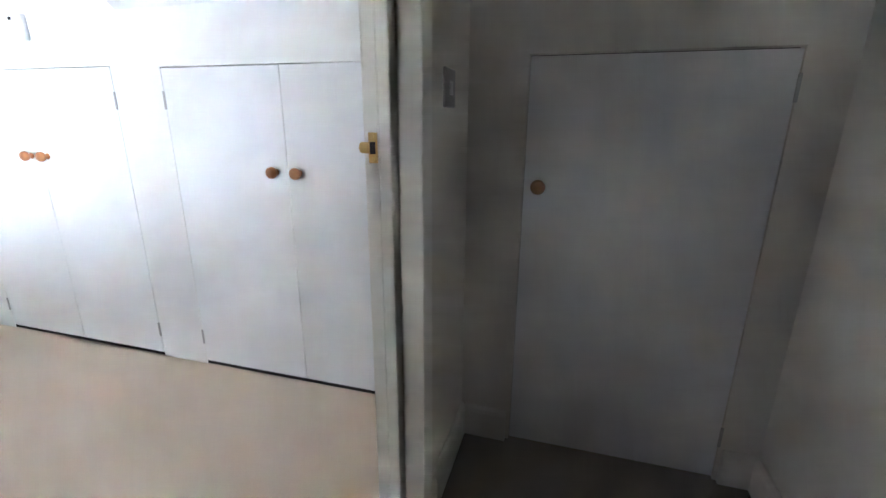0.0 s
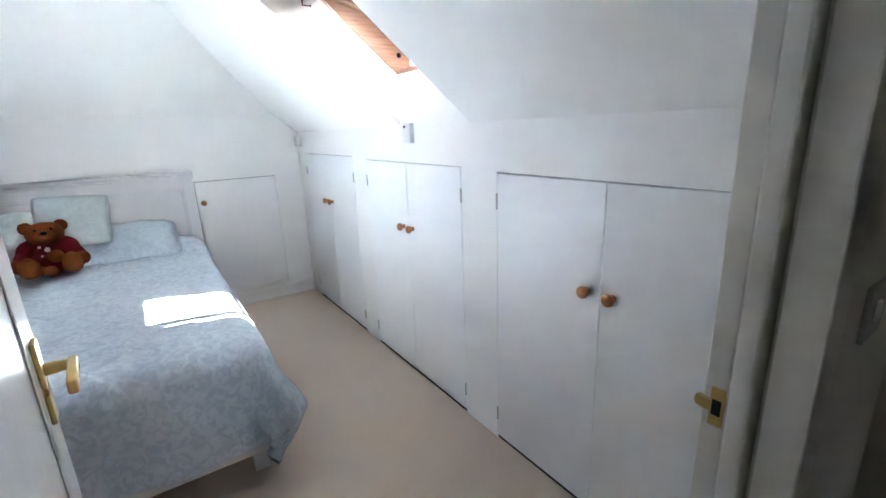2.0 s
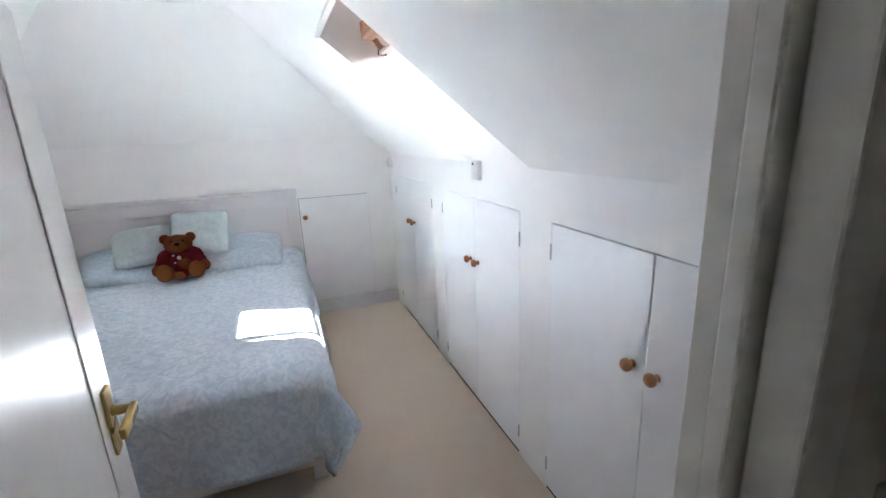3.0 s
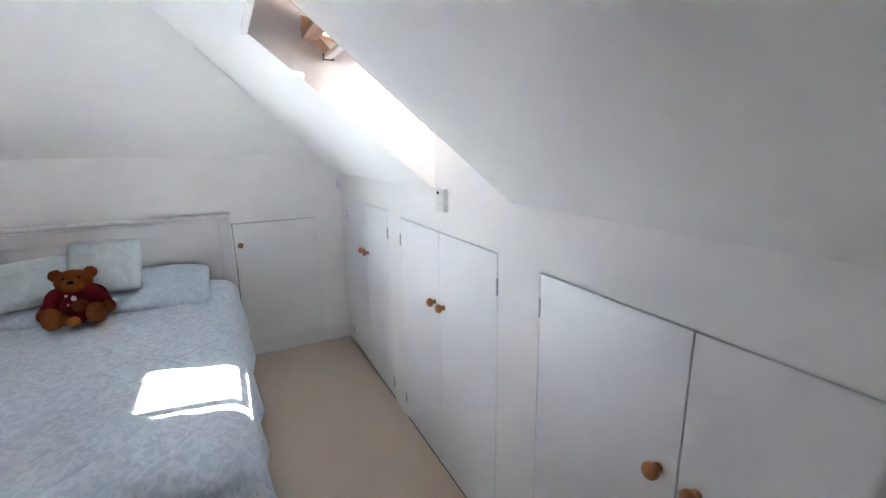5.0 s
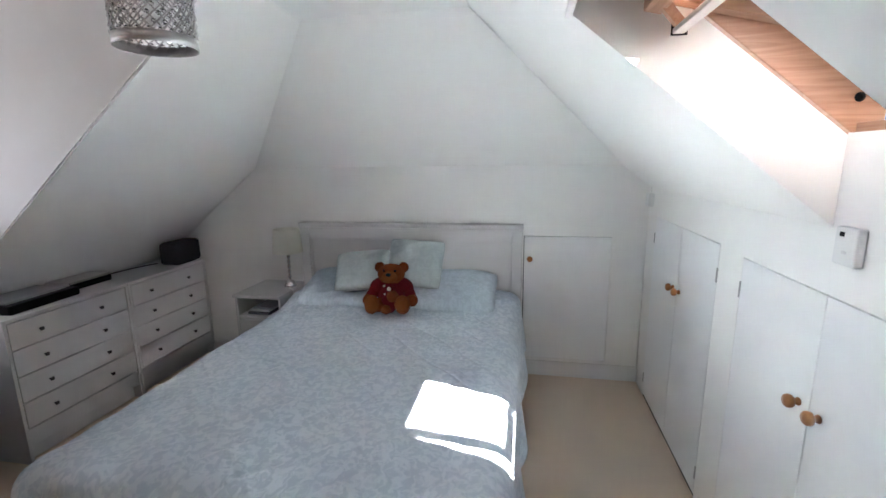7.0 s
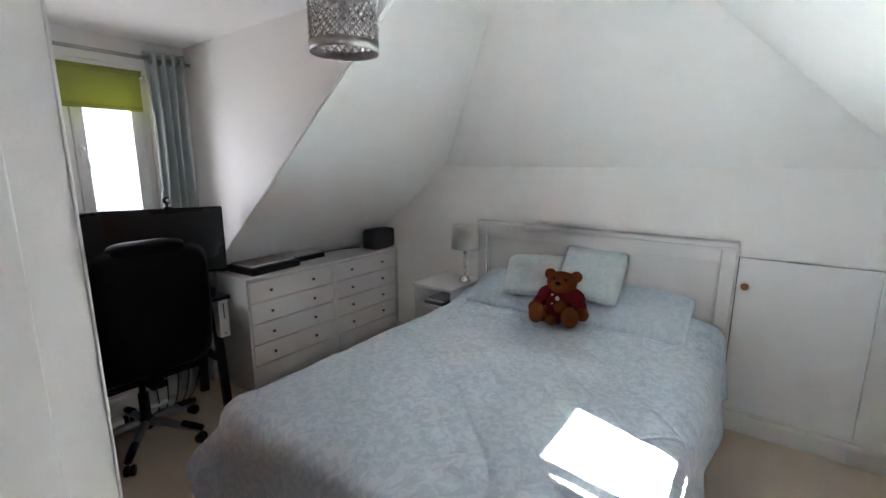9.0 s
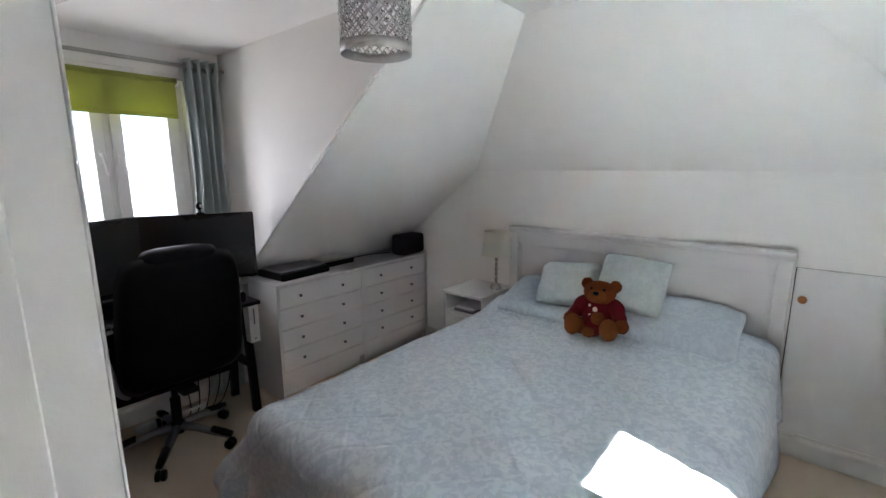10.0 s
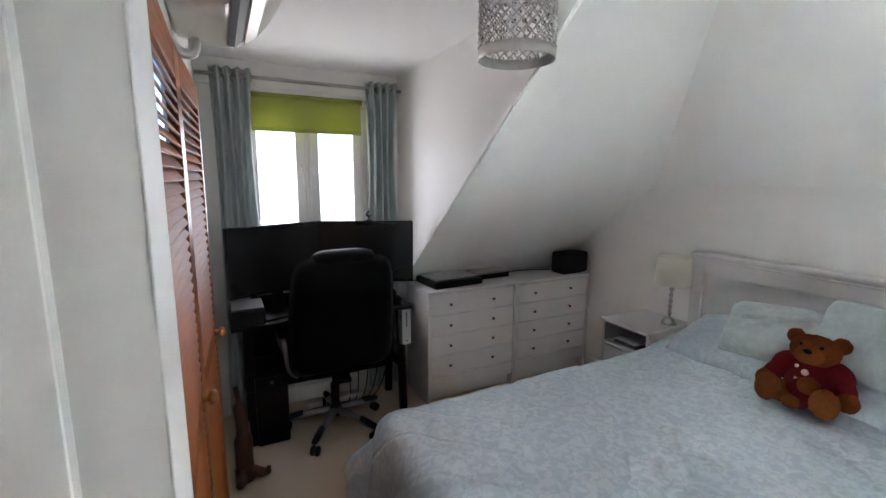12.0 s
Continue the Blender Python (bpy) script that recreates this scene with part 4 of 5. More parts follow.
def bedspread():
    """A quilted cover laid over the mattress, hanging over the foot and sides with a loose corner."""
    bm = bmesh.new()
    uvl = bm.loops.layers.uv.new("UVMap")
    CX0, CX1 = 0.115, 2.085
    CY, HW = (BY0 + BY1) / 2, 0.735
    TOP, R = 0.608, 0.085
    ds = 0.0235
    over_f, over_s = 0.45, 0.43
    ns = int((CX1 + over_f - CX0) / ds)
    nt = int((2 * (HW + over_s)) / ds)
    grid, uvs = [], {}
    for i in range(ns + 1):
        s = CX0 + (CX1 + over_f - CX0) * i / ns
        row = []
        for j in range(nt + 1):
            t = -(HW + over_s) + 2 * (HW + over_s) * j / nt
            dx, dy = max(0.0, s - CX1), max(0.0, abs(t) - HW)
            d = (dx ** 2.4 + dy ** 2.4) ** (1 / 2.4)
            px, py = min(s, CX1), max(-HW, min(HW, t))
            z = TOP
            # fuller towards the pillows, softly uneven on top
            head = max(0.0, min(1.0, (0.62 - s) / 0.34))
            head = head * head * (3 - 2 * head)
            z += 0.075 * head * (0.75 + 0.25 * math.cos(t * 2.2))
            z += 0.020 * head * (fbm(s, t, 7.5, 8.3) + 0.6 * abs(noise.noise((s * 9 + t * 5, t * 14, 2.0))))
            z += 0.010 * fbm(s, t, 2.2, 1.7) + 0.0075 * fbm(s, t, 6.5, 4.1) + 0.0035 * fbm(s, t, 16, 2.2)
            z -= 0.012 * max(0.0, abs(t) - HW * 0.72) / (HW * 0.28)
            ox, oy = 0.0, 0.0
            if d > 0:
                dl = math.hypot(dx, dy)
                ux, uy = dx / dl, dy / dl * (1 if t > 0 else -1)
                a = min(d / R, math.pi / 2)
                h = R * math.sin(a)
                v = R * (1 - math.cos(a))
                rest = max(0.0, d - R * math.pi / 2)
                both = min(dx, dy) / 0.25
                flare = 0.10 + 0.06 * min(1.0, both)
                h += rest * flare
                v += rest * math.sqrt(max(0.05, 1 - flare * flare))
                # folds in what hangs
                run = t if dx > dy else s
                k = rest / 0.3
                w = 0.022 * math.sin(run * 13 + 1.5 * math.sin(run * 4.1)) + 0.016 * noise.noise((run * 6, d * 2.0, 5.0))
                w += 0.020 * math.sin((dx - dy) * 34) * min(1.0, both * 2)
                h += w * min(1.0, k)
                h += min(1.0, both * 1.5) * (0.09 * math.sin(math.pi * min(1.0, rest / 0.40)) - 0.45 * max(0.0, rest - 0.2))
                z -= v
                ox, oy = ux * h, uy * h
            x, y = px + ox, CY + py + oy
            z = max(z, 0.028 + 0.01 * math.sin(s * 20 + t * 17))
            vert = bm.verts.new((x, y, z))
            uvs[vert] = (s, t)
            row.append(vert)
        grid.append(row)
    for a, b in zip(grid, grid[1:]):
        for j in range(nt):
            bm.faces.new((a[j], b[j], b[j + 1], a[j + 1]))
    for f in bm.faces:
        for lp in f.loops:
            lp[uvl].uv = uvs[lp.vert]
    edge = [g[0].co.copy() for g in grid] + [v.co.copy() for v in grid[-1][1:-1]] + [g[-1].co.copy() for g in reversed(grid)]
    ob = part("bedspread", bm, SPREAD, smooth=True)
    m = ob.modifiers.new("thick", "SOLIDIFY")
    m.thickness, m.offset = 0.014, 1.0
    bm = bmesh.new()
    tube(bm, edge, 0.0065, 6)
    part("hem", bm, SPREAD_HEM, ob, "bound hem", True)
    return tagged(ob, "quilted pale blue bedspread with a leafy sheen, slightly rumpled", "bedspread")


bedspread()


def pillow(name, w, h, thick, mat, m, label, category, group, seed, piping=True, slump=1.0):
    """A stuffed pillow: w by h, pinched corners, plump middle."""
    bm = bmesh.new()
    uvl = bm.loops.layers.uv.new("UVMap")
    n = 26
    faces = []
    sheets = []
    uvs = {}
    for side in (1, -1):
        g = []
        for i in range(n + 1):
            u = -1 + 2 * i / n
            row = []
            for j in range(n + 1):
                v = -1 + 2 * j / n
                e = (1 - u ** 4) * (1 - v ** 4)
                pull = 1 - 0.055 * (1 - abs(u) ** 2 * abs(v) ** 2) * (abs(u) ** 6 + abs(v) ** 6) * 0.9
                # rounded corners
                far = max(abs(u), abs(v))
                if far > 0:
                    pull *= 0.35 + 0.65 * far / (abs(u) ** 7 + abs(v) ** 7) ** (1 / 7)
                x, y = u * w / 2 * pull, v * h / 2 * pull
                z = side * thick / 2 * e ** 0.42
                z += slump * (0.010 * fbm(u * 1.2, v * 1.2, 1.6, seed) * e + 0.005 * fbm(u, v, 5, seed + 2) * e)
                p = bm.verts.new((x, y, z))
                uvs[p] = (x + seed, y)
                row.append(p)
            g.append(row)
        for a, b in zip(g, g[1:]):
            for j in range(n):
                q = (a[j], b[j], b[j + 1], a[j + 1])
                bm.faces.new(q if side > 0 else q[::-1])
        sheets.append(g)
    bmesh.ops.remove_doubles(bm, verts=bm.verts[:], dist=0.0008)
    for f in bm.faces:
        for lp in f.loops:
            lp[uvl].uv = uvs.get(lp.vert, (0, 0))
    ob = part(name, bm, mat, smooth=True)
    ob.matrix_world = m
    tagged(ob, label, category, group)
    if piping:
        bm = bmesh.new()
        pts = []
        for k in range(96):
            a = k / 96 * 4
            i = int(a)
            f = -1 + 2 * (a - i)
            u, v = ((f, -1), (1, f), (-f, 1), (-1, -f))[i]
            pull = 1 - 0.055 * (1 - u * u * v * v) * (abs(u) ** 6 + abs(v) ** 6) * 0.9
            pull *= 0.35 + 0.65 / (abs(u) ** 7 + abs(v) ** 7) ** (1 / 7)
            pts.append((u * w / 2 * pull, v * h / 2 * pull, 0))
        pts.append(pts[0])
        tube(bm, pts, 0.0042, 6)
        part("piping", bm, mat, ob, "corded edge", True)
    return ob


def propped(x, y, z, lean, turn=0.0, roll=0.0):
    """A pose for a cushion that leans back against the headboard."""
    return Matrix.Translation((x, y, z)) @ Matrix.Rotation(radians(turn), 4, "Z") @ Matrix.Rotation(radians(90 - lean), 4, "Y") @ Matrix.Rotation(radians(90 + roll), 4, "Z")


pillow("pillow", 0.72, 0.46, 0.16, PILLOWCASE, propped(0.30, -1.36, 0.700, 68), "soft pale blue pillow slumped against the headboard", "pillow", "pillows on the bed", 1.0, False, 2.0)
pillow("pillow", 0.72, 0.46, 0.16, PILLOWCASE, propped(0.30, -2.03, 0.695, 70), "soft pale blue pillow slumped against the headboard", "pillow", "pillows on the bed", 2.0, False, 2.0)
pillow("cushion", 0.385, 0.335, 0.14, CUSHION, propped(0.335, -1.555, 0.905, 30, 0, -3), "upright duck-egg cushion with piped edges", "cushion", "scatter cushions", 3.0)
pillow("cushion", 0.40, 0.30, 0.13, CUSHION, propped(0.38, -1.90, 0.858, 44, 4, 6), "leaning duck-egg cushion with piped edges", "cushion", "scatter cushions", 4.0)


def surface_net(field):
    """The skin of the region where a field of numbers is below nought, as points and four-sided faces."""
    solid = field < 0
    n = np.array(field.shape) - 1
    total, count = np.zeros((*n, 3)), np.zeros(n)

    def at(a, d):
        return a[d[0]:d[0] + n[0], d[1]:d[1] + n[1], d[2]:d[2] + n[2]]

    for axis in range(3):
        for u in (0, 1):
            for v in (0, 1):
                d = [u, v]
                d.insert(axis, 0)
                e = list(d)
                e[axis] = 1
                f0, f1 = at(field, d), at(field, e)
                cross = at(solid, d) != at(solid, e)
                p = np.zeros((*n, 3)) + np.array(d)
                p[..., axis] += np.where(cross, f0 / np.where(cross, f0 - f1, 1.0), 0.0)
                total += p * cross[..., None]
                count += cross
    used = count > 0
    ids = np.full(n, -1)
    ids[used] = np.arange(used.sum())
    verts = np.argwhere(used) + total[used] / count[used][:, None]
    faces = []
    for axis in range(3):
        cut = np.argwhere(np.diff(solid.astype(int), axis=axis) != 0)
        b, c = [k for k in range(3) if k != axis]
        quad = []
        for db, dc in ((0, 0), (-1, 0), (-1, -1), (0, -1)):
            w = cut.copy()
            w[:, b] += db
            w[:, c] += dc
            quad.append(ids[w[:, 0], w[:, 1], w[:, 2]])
        faces.append(np.stack(quad, axis=1))
    return verts, np.concatenate(faces)


def teddy():
    """A sitting plush bear in a knitted jumper with a cub in its lap, grown together into one plain mesh."""
    balls = []

    def ball(c, r, idx, rot=(0, 0, 0)):
        balls.append((Matrix.Translation(c) @ Euler([radians(a) for a in rot]).to_matrix().to_4x4() @ Matrix.Diagonal((*r, 1)), idx))

    ball((0, 0, 0.098), (0.076, 0.088, 0.100), 1)
    ball((0.022, 0, 0.228), (0.066, 0.084, 0.064), 0)
    ball((0.078, 0, 0.212), (0.036, 0.048, 0.036), 2)
    ball((0.112, 0, 0.230), (0.010, 0.016, 0.011), 3)
    for s in (1, -1):
        ball((0.006, s * 0.074, 0.268), (0.020, 0.033, 0.033), 0)
        ball((0.077, s * 0.033, 0.250), (0.008, 0.008, 0.008), 3)
        ball((0.012, s * 0.086, 0.150), (0.044, 0.046, 0.060), 1, (s * 40, -12, 0))
        ball((0.030, s * 0.116, 0.104), (0.040, 0.036, 0.046), 1, (s * 25, -25, 0))
        ball((0.056, s * 0.134, 0.070), (0.040, 0.036, 0.038), 0)
        ball((0.085, s * 0.078, 0.044), (0.080, 0.042, 0.043), 0, (0, 0, s * 14))
        ball((0.150, s * 0.092, 0.056), (0.034, 0.046, 0.056), 2, (0, -10, s * 14))
    ball((0.085, 0.0, 0.055), (0.032, 0.050, 0.060), 1)
    ball((0.112, 0.026, 0.100), (0.034, 0.036, 0.034), 0)
    ball((0.130, -0.048, 0.034), (0.036, 0.030, 0.026), 0)
    ball((0.150, -0.008, 0.026), (0.030, 0.030, 0.026), 2)
    for y, z, r in ((-0.004, 0.140, 0.013), (-0.034, 0.158, 0.008), (-0.030, 0.108, 0.006)):
        ball((0.074, y, z), (0.008, r, r), 4)
    step, low = 0.004, np.array((-0.10, -0.19, -0.03))
    gx, gy, gz = np.meshgrid(*[np.arange(n) * step + c for n, c in zip((76, 96, 92), low)], indexing="ij")
    field = np.full(gx.shape, 1.0)
    for m, idx in balls:
        q = np.array(m.inverted())
        r = np.sqrt(sum((q[k, 0] * gx + q[k, 1] * gy + q[k, 2] * gz + q[k, 3]) ** 2 for k in range(3)))
        field = np.minimum(field, (r - 1) * min(m.to_scale()))
    verts, faces = surface_net(field)
    grown = bpy.data.meshes.new("teddy_bear")
    grown.from_pydata((verts * step + low).tolist(), [], faces.tolist())
    bm = bmesh.new()
    bm.from_mesh(grown)
    bmesh.ops.recalc_face_normals(bm, faces=bm.faces[:])
    bm.to_mesh(grown)
    bm.free()
    for m in (FUR, JUMPER, FURP, BLACKPL, STAR):
        grown.materials.append(m)
    mid = np.array([(*f.center, 1.0) for f in grown.polygons])
    far = np.stack([np.linalg.norm((mid @ np.array(m.inverted()).T)[:, :3], axis=1) - (0.02 if idx > 2 else 0.0) for m, idx in balls])
    kinds = np.array([idx for m, idx in balls])[far.argmin(axis=0)]
    plush = set()
    for f, idx in zip(grown.polygons, kinds):
        f.material_index, f.use_smooth = int(idx), True
        if idx in (0, 2):
            plush.update(f.vertices)
    outward = [v.normal.copy() for v in grown.vertices]
    for v, out in zip(grown.vertices, outward):
        k = 0.0032 if v.index in plush else 0.0012
        v.co += out * k * (noise.noise(v.co * 85) + 0.8 * noise.noise(v.co * 210))
    ob = new("teddy_bear", grown)
    ob.matrix_world = Matrix.Translation((0.515, -1.672, 0.632)) @ Matrix.Rotation(radians(6), 4, "Z") @ Matrix.Rotation(radians(-10), 4, "Y") @ Matrix.Scale(1.04, 4)
    return tagged(ob, "ginger plush teddy bear in a dark red jumper", "soft toy")


teddy()

# ---- nightstand and lamp ----
ns = thing("nightstand", "white bedside cabinet with an open shelf", "bedside cabinet")
NX, N0, N1, NZ = 0.43, -2.875, -2.515, 0.66
part("top", new_box(0.018, NX + 0.015, N0 - 0.01, N1, NZ - 0.022, NZ, 0.004), FURN, ns)
for y0, y1 in ((N0, N0 + 0.018), (N1 - 0.02, N1 - 0.002)):
    part("side_panel", new_box(0.02, NX, y0, y1, 0.0, NZ - 0.0225, 0.002), FURN, ns)
part("back_panel", new_box(0.02, 0.03, N0 + 0.0185, N1 - 0.0205, 0.02, NZ - 0.023), FURN, ns)
part("shelf", new_box(0.0305, NX - 0.004, N0 + 0.0185, N1 - 0.0205, 0.485, 0.503, 0.002), FURN, ns)
for z0, z1 in ((0.06, 0.265), (0.27, 0.48)):
    dr = part("drawer", new_box(NX - 0.02, NX, N0 + 0.021, N1 - 0.023, z0, z1, 0.003), FURN, ns)
    bm = bmesh.new()
    lathe(bm, [(0.004, 0), (0.004, 0.01), (0.009, 0.014), (0.009, 0.02), (0, 0.022)], 14, axis="X", centre=(NX, (N0 + N1) / 2, (z0 + z1) / 2))
    part("knob", bm, STEEL, dr, "small metal knob", True)
for i, (w, d, h, c) in enumerate(((0.17, 0.24, 0.018, (0.10, 0.10, 0.12)), (0.15, 0.22, 0.014, (0.55, 0.55, 0.56)), (0.16, 0.2, 0.012, (0.25, 0.24, 0.26)))):
    z = 0.5035 + (0, 0.0185, 0.033)[i]
    b = part("book", new_box(0.40 - d - 0.01 * i, 0.40 - 0.015 * i, -2.80 + 0.01 * i, -2.80 + w + 0.01 * i, z, z + h, 0.002), material("book_cover", c, 0.5))
    tagged(b, "book lying flat on the bedside shelf", "book", "books on the shelf")
lamp = thing("table_lamp", "bedside lamp with a chrome stem and cream shade", "table lamp", at=Matrix.Translation((0.16, -2.585, NZ)))
bm = bmesh.new()
lathe(bm, [(0.0, 0), (0.046, 0.0), (0.047, 0.006), (0.040, 0.014), (0.036, 0.03), (0.026, 0.04), (0.010, 0.046), (0.008, 0.055)], 28)
part("base", bm, CHROME, lamp, "domed chrome base", True)
bm = bmesh.new()
prof = []
for k in range(5):
    z = 0.055 + k * 0.038
    prof += [(0.006, z), (0.011, z + 0.01), (0.013, z + 0.019), (0.011, z + 0.028), (0.006, z + 0.0375)]
lathe(bm, prof, 20)
part("stem", bm, CHROME, lamp, "beaded chrome stem", True)
bm = bmesh.new()
prof = [(0.108, 0.262), (0.110, 0.262), (0.094, 0.438), (0.092, 0.438), (0.108, 0.262)]
lathe(bm, prof, 40)
part("shade", bm, translucent("cream_shade_cloth", (0.86, 0.84, 0.76), 0.4), lamp, "cream drum shade", True)
bm = bmesh.new()
for k in range(3):
    a = 2 * math.pi * k / 3
    tube(bm, [(0, 0, 0.30), (0.1 * math.cos(a), 0.1 * math.sin(a), 0.30)], 0.0018, 6)
lathe(bm, [(0.016, 0.245), (0.016, 0.29), (0.0, 0.29)], 14)
lathe(bm, [(0.012, 0.29), (0.028, 0.33), (0.026, 0.355), (0.0, 0.37)], 14)
part("bulb_holder", bm, PLASTIC, lamp, "", True)
bm = bmesh.new()
tube(bm, curve([(0.2, -2.57, NZ + 0.008), (0.235, -2.55, NZ + 0.005), (0.25, -2.53, NZ + 0.004), (0.26, -2.507, NZ - 0.02), (0.25, -2.505, NZ - 0.2)], 6), 0.003, 6)
tagged(part("lamp_cable", bm, PLASTIC, smooth=True), "thin white cable from the bedside lamp", "cable")

GREYB = material("grey_gap_shade_and_button", (0.10, 0.10, 0.10), 0.5)


# ---- chests of drawers ----
def chest(x0, x1):
    c = thing("chest_of_drawers", "grey-white chest of four drawers with small metal knobs", "chest of drawers", "chests of drawers")
    yb, yf, h = -3.79, -3.412, 0.815
    part("top", new_box(x0, x1, yb, yf, h - 0.02, h, 0.002), FURN, c)
    for a, b in ((x0, x0 + 0.018), (x1 - 0.018, x1)):
        part("side_panel", new_box(a, b, yb, yf, 0.0, h - 0.0205, 0.0015, 1), FURN, c)
    part("back_panel", new_box(x0 + 0.0185, x1 - 0.0185, yb + 0.002, yb + 0.01, 0.10, h - 0.021), FURN, c)
    part("plinth", new_box(x0 + 0.0185, x1 - 0.0185, yf - 0.02, yf - 0.006, 0.10, 0.195, 0.001, 1), FURN, c)
    part("kick_board", new_box(x0 + 0.0185, x1 - 0.0185, yf - 0.075, yf - 0.06, 0, 0.0995, 0.001, 1), FURN, c)
    # grey board added behind the drawers gives their gaps a shaded colour
    part("inner_shadow_board", new_box(x0 + 0.0185, x1 - 0.0185, yf - 0.03, yf - 0.024, 0.197, h - 0.022), GREYB, c)
    z0, n = 0.20, 4
    dh = (h - 0.024 - z0) / n
    for i in range(n):
        d = part("drawer", new_box(x0 + 0.022, x1 - 0.022, yf - 0.022, yf - 0.003, z0 + i * dh + 0.0025, z0 + (i + 1) * dh - 0.0025, 0.0015, 1), FURN, c)
        for f in (0.285, 0.768):
            bm = bmesh.new()
            kx, kz = x0 + f * (x1 - x0), z0 + (i + 0.5) * dh
            tube(bm, [(kx, yf - 0.003, kz), (kx, yf + 0.012, kz)], 0.004, 10)
            box(bm, kx - 0.0095, kx + 0.0095, yf + 0.010, yf + 0.019, kz - 0.0095, kz + 0.0095, 0.003)
            part("knob", bm, DARKKNOB, d, "small square dark metal knob")
    return c


chest(0.03, 0.755)
chest(0.758, 1.483)
CZ = 0.815
# a flat scanner, a set-top box and a speaker on the chests
sc = thing("flatbed_scanner", "flat black scanner with a grey lid", "scanner", at=Matrix.Translation((1.22, -3.62, CZ)) @ Matrix.Rotation(radians(4), 4, "Z"))
part("body", new_box(-0.20, 0.20, -0.15, 0.155, 0.0, 0.05, 0.014, 3), BLACKPL, sc)
part("lid", new_box(-0.165, 0.175, -0.13, 0.105, 0.05, 0.062, 0.004), material("grey_lid", (0.42, 0.42, 0.42), 0.4), sc, "grey lid")
bx = thing("set_top_box", "silver and black set-top box", "set-top box", at=Matrix.Translation((0.86, -3.68, CZ)) @ Matrix.Rotation(radians(3), 4, "Z"))
part("casing", new_box(-0.15, 0.15, -0.10, 0.10, 0.004, 0.062, 0.004), ALU, bx)
part("front_panel", new_box(-0.146, 0.146, 0.1005, 0.106, 0.007, 0.046, 0.002), BLACKPL, bx, "glossy black front")
part("front_trim", new_box(-0.146, 0.146, 0.1005, 0.108, 0.047, 0.061, 0.002), CHROME, bx)
for x in (-0.12, 0.12):
    part("foot", new_box(x - 0.012, x + 0.012, -0.08, 0.08, 0, 0.004), BLACKPL, bx)
sp = thing("speaker", "dark navy cloth-covered speaker with rounded corners", "speaker", at=Matrix.Translation((0.158, -3.515, CZ)) @ Matrix.Rotation(radians(2), 4, "Z"))
part("cabinet", new_box(-0.145, 0.14, -0.075, 0.075, 0.004, 0.178, 0.03, 5), FABRIC, sp, smooth=True)
part("base", new_box(-0.10, 0.10, -0.05, 0.05, 0, 0.006, 0.001, 1), BLACKPL, sp)
bm = bmesh.new()
tube(bm, curve([(0.72, -3.73, CZ + 0.02), (0.68, -3.73, CZ + 0.005), (0.55, -3.74, CZ + 0.004), (0.38, -3.72, CZ + 0.004), (0.26, -3.64, CZ + 0.012)], 6), 0.0035, 6)
tagged(part("black_cable", bm, BLACKPL, smooth=True), "black cable trailing along the chest top", "cable")
bm = bmesh.new()
tube(bm, curve([(1.03, -3.70, CZ + 0.02), (1.08, -3.76, CZ + 0.004), (1.2, -3.775, CZ + 0.004), (1.34, -3.775, CZ + 0.004), (1.46, -3.78, CZ + 0.004)], 6), 0.0035, 6)
tagged(part("black_cable", bm, BLACKPL, smooth=True), "black cable behind the scanner", "cable")

# ---- desk ----
DZ = 0.75
desk = thing("desk", "black computer desk with splayed metal legs", "desk")
D0, D1, DF, DB = 1.60, 2.685, -3.40, -3.80
bm = bmesh.new()
prism(bm, [(D0, DB), (D1, DB), (D1, DF), (2.45, DF), (2.30, DF - 0.06), (1.95, DF - 0.06), (1.80, DF), (D0, DF)], 2, DZ - 0.022, DZ)
part("desktop", bm, BLACKPL, desk)
for x in (D0 + 0.05, D1 - 0.09):
    for ys, yt in ((DF - 0.12, DF - 0.06), (DB + 0.10, DB + 0.03)):
        bm = bmesh.new()
        v = box(bm, -0.024, 0.024, -0.018, 0.018, 0, 1, 0.003)
        for q in bm.verts:
            f = q.co.z
            q.co = Vector((x + q.co.x, ys + (yt - ys) * (1 - f) + q.co.y, f * (DZ - 0.0225)))
        part("leg", bm, BLACKPL, desk)
    part("foot_bar", new_box(x - 0.022, x + 0.022, DB + 0.03, DF - 0.06, 0.30, 0.33, 0.003), BLACKPL, desk)
part("back_rail", new_box(D0 + 0.074, D1 - 0.114, DB + 0.05, DB + 0.07, 0.62, 0.68, 0.003), BLACKPL, desk)
# black sheet added to stand for the desk's shade on the wall behind
part("underdesk_shade_panel", new_box(D0 + 0.075, D1 - 0.115, DB + 0.03, DB + 0.045, 0.20, DZ - 0.0225, 0.002), BLACKPL, desk)
part("shelf_panel", new_box(D1 - 0.32, D1 - 0.13, DB + 0.04, DF - 0.12, 0.40, 0.42, 0.002), BLACKPL, desk)


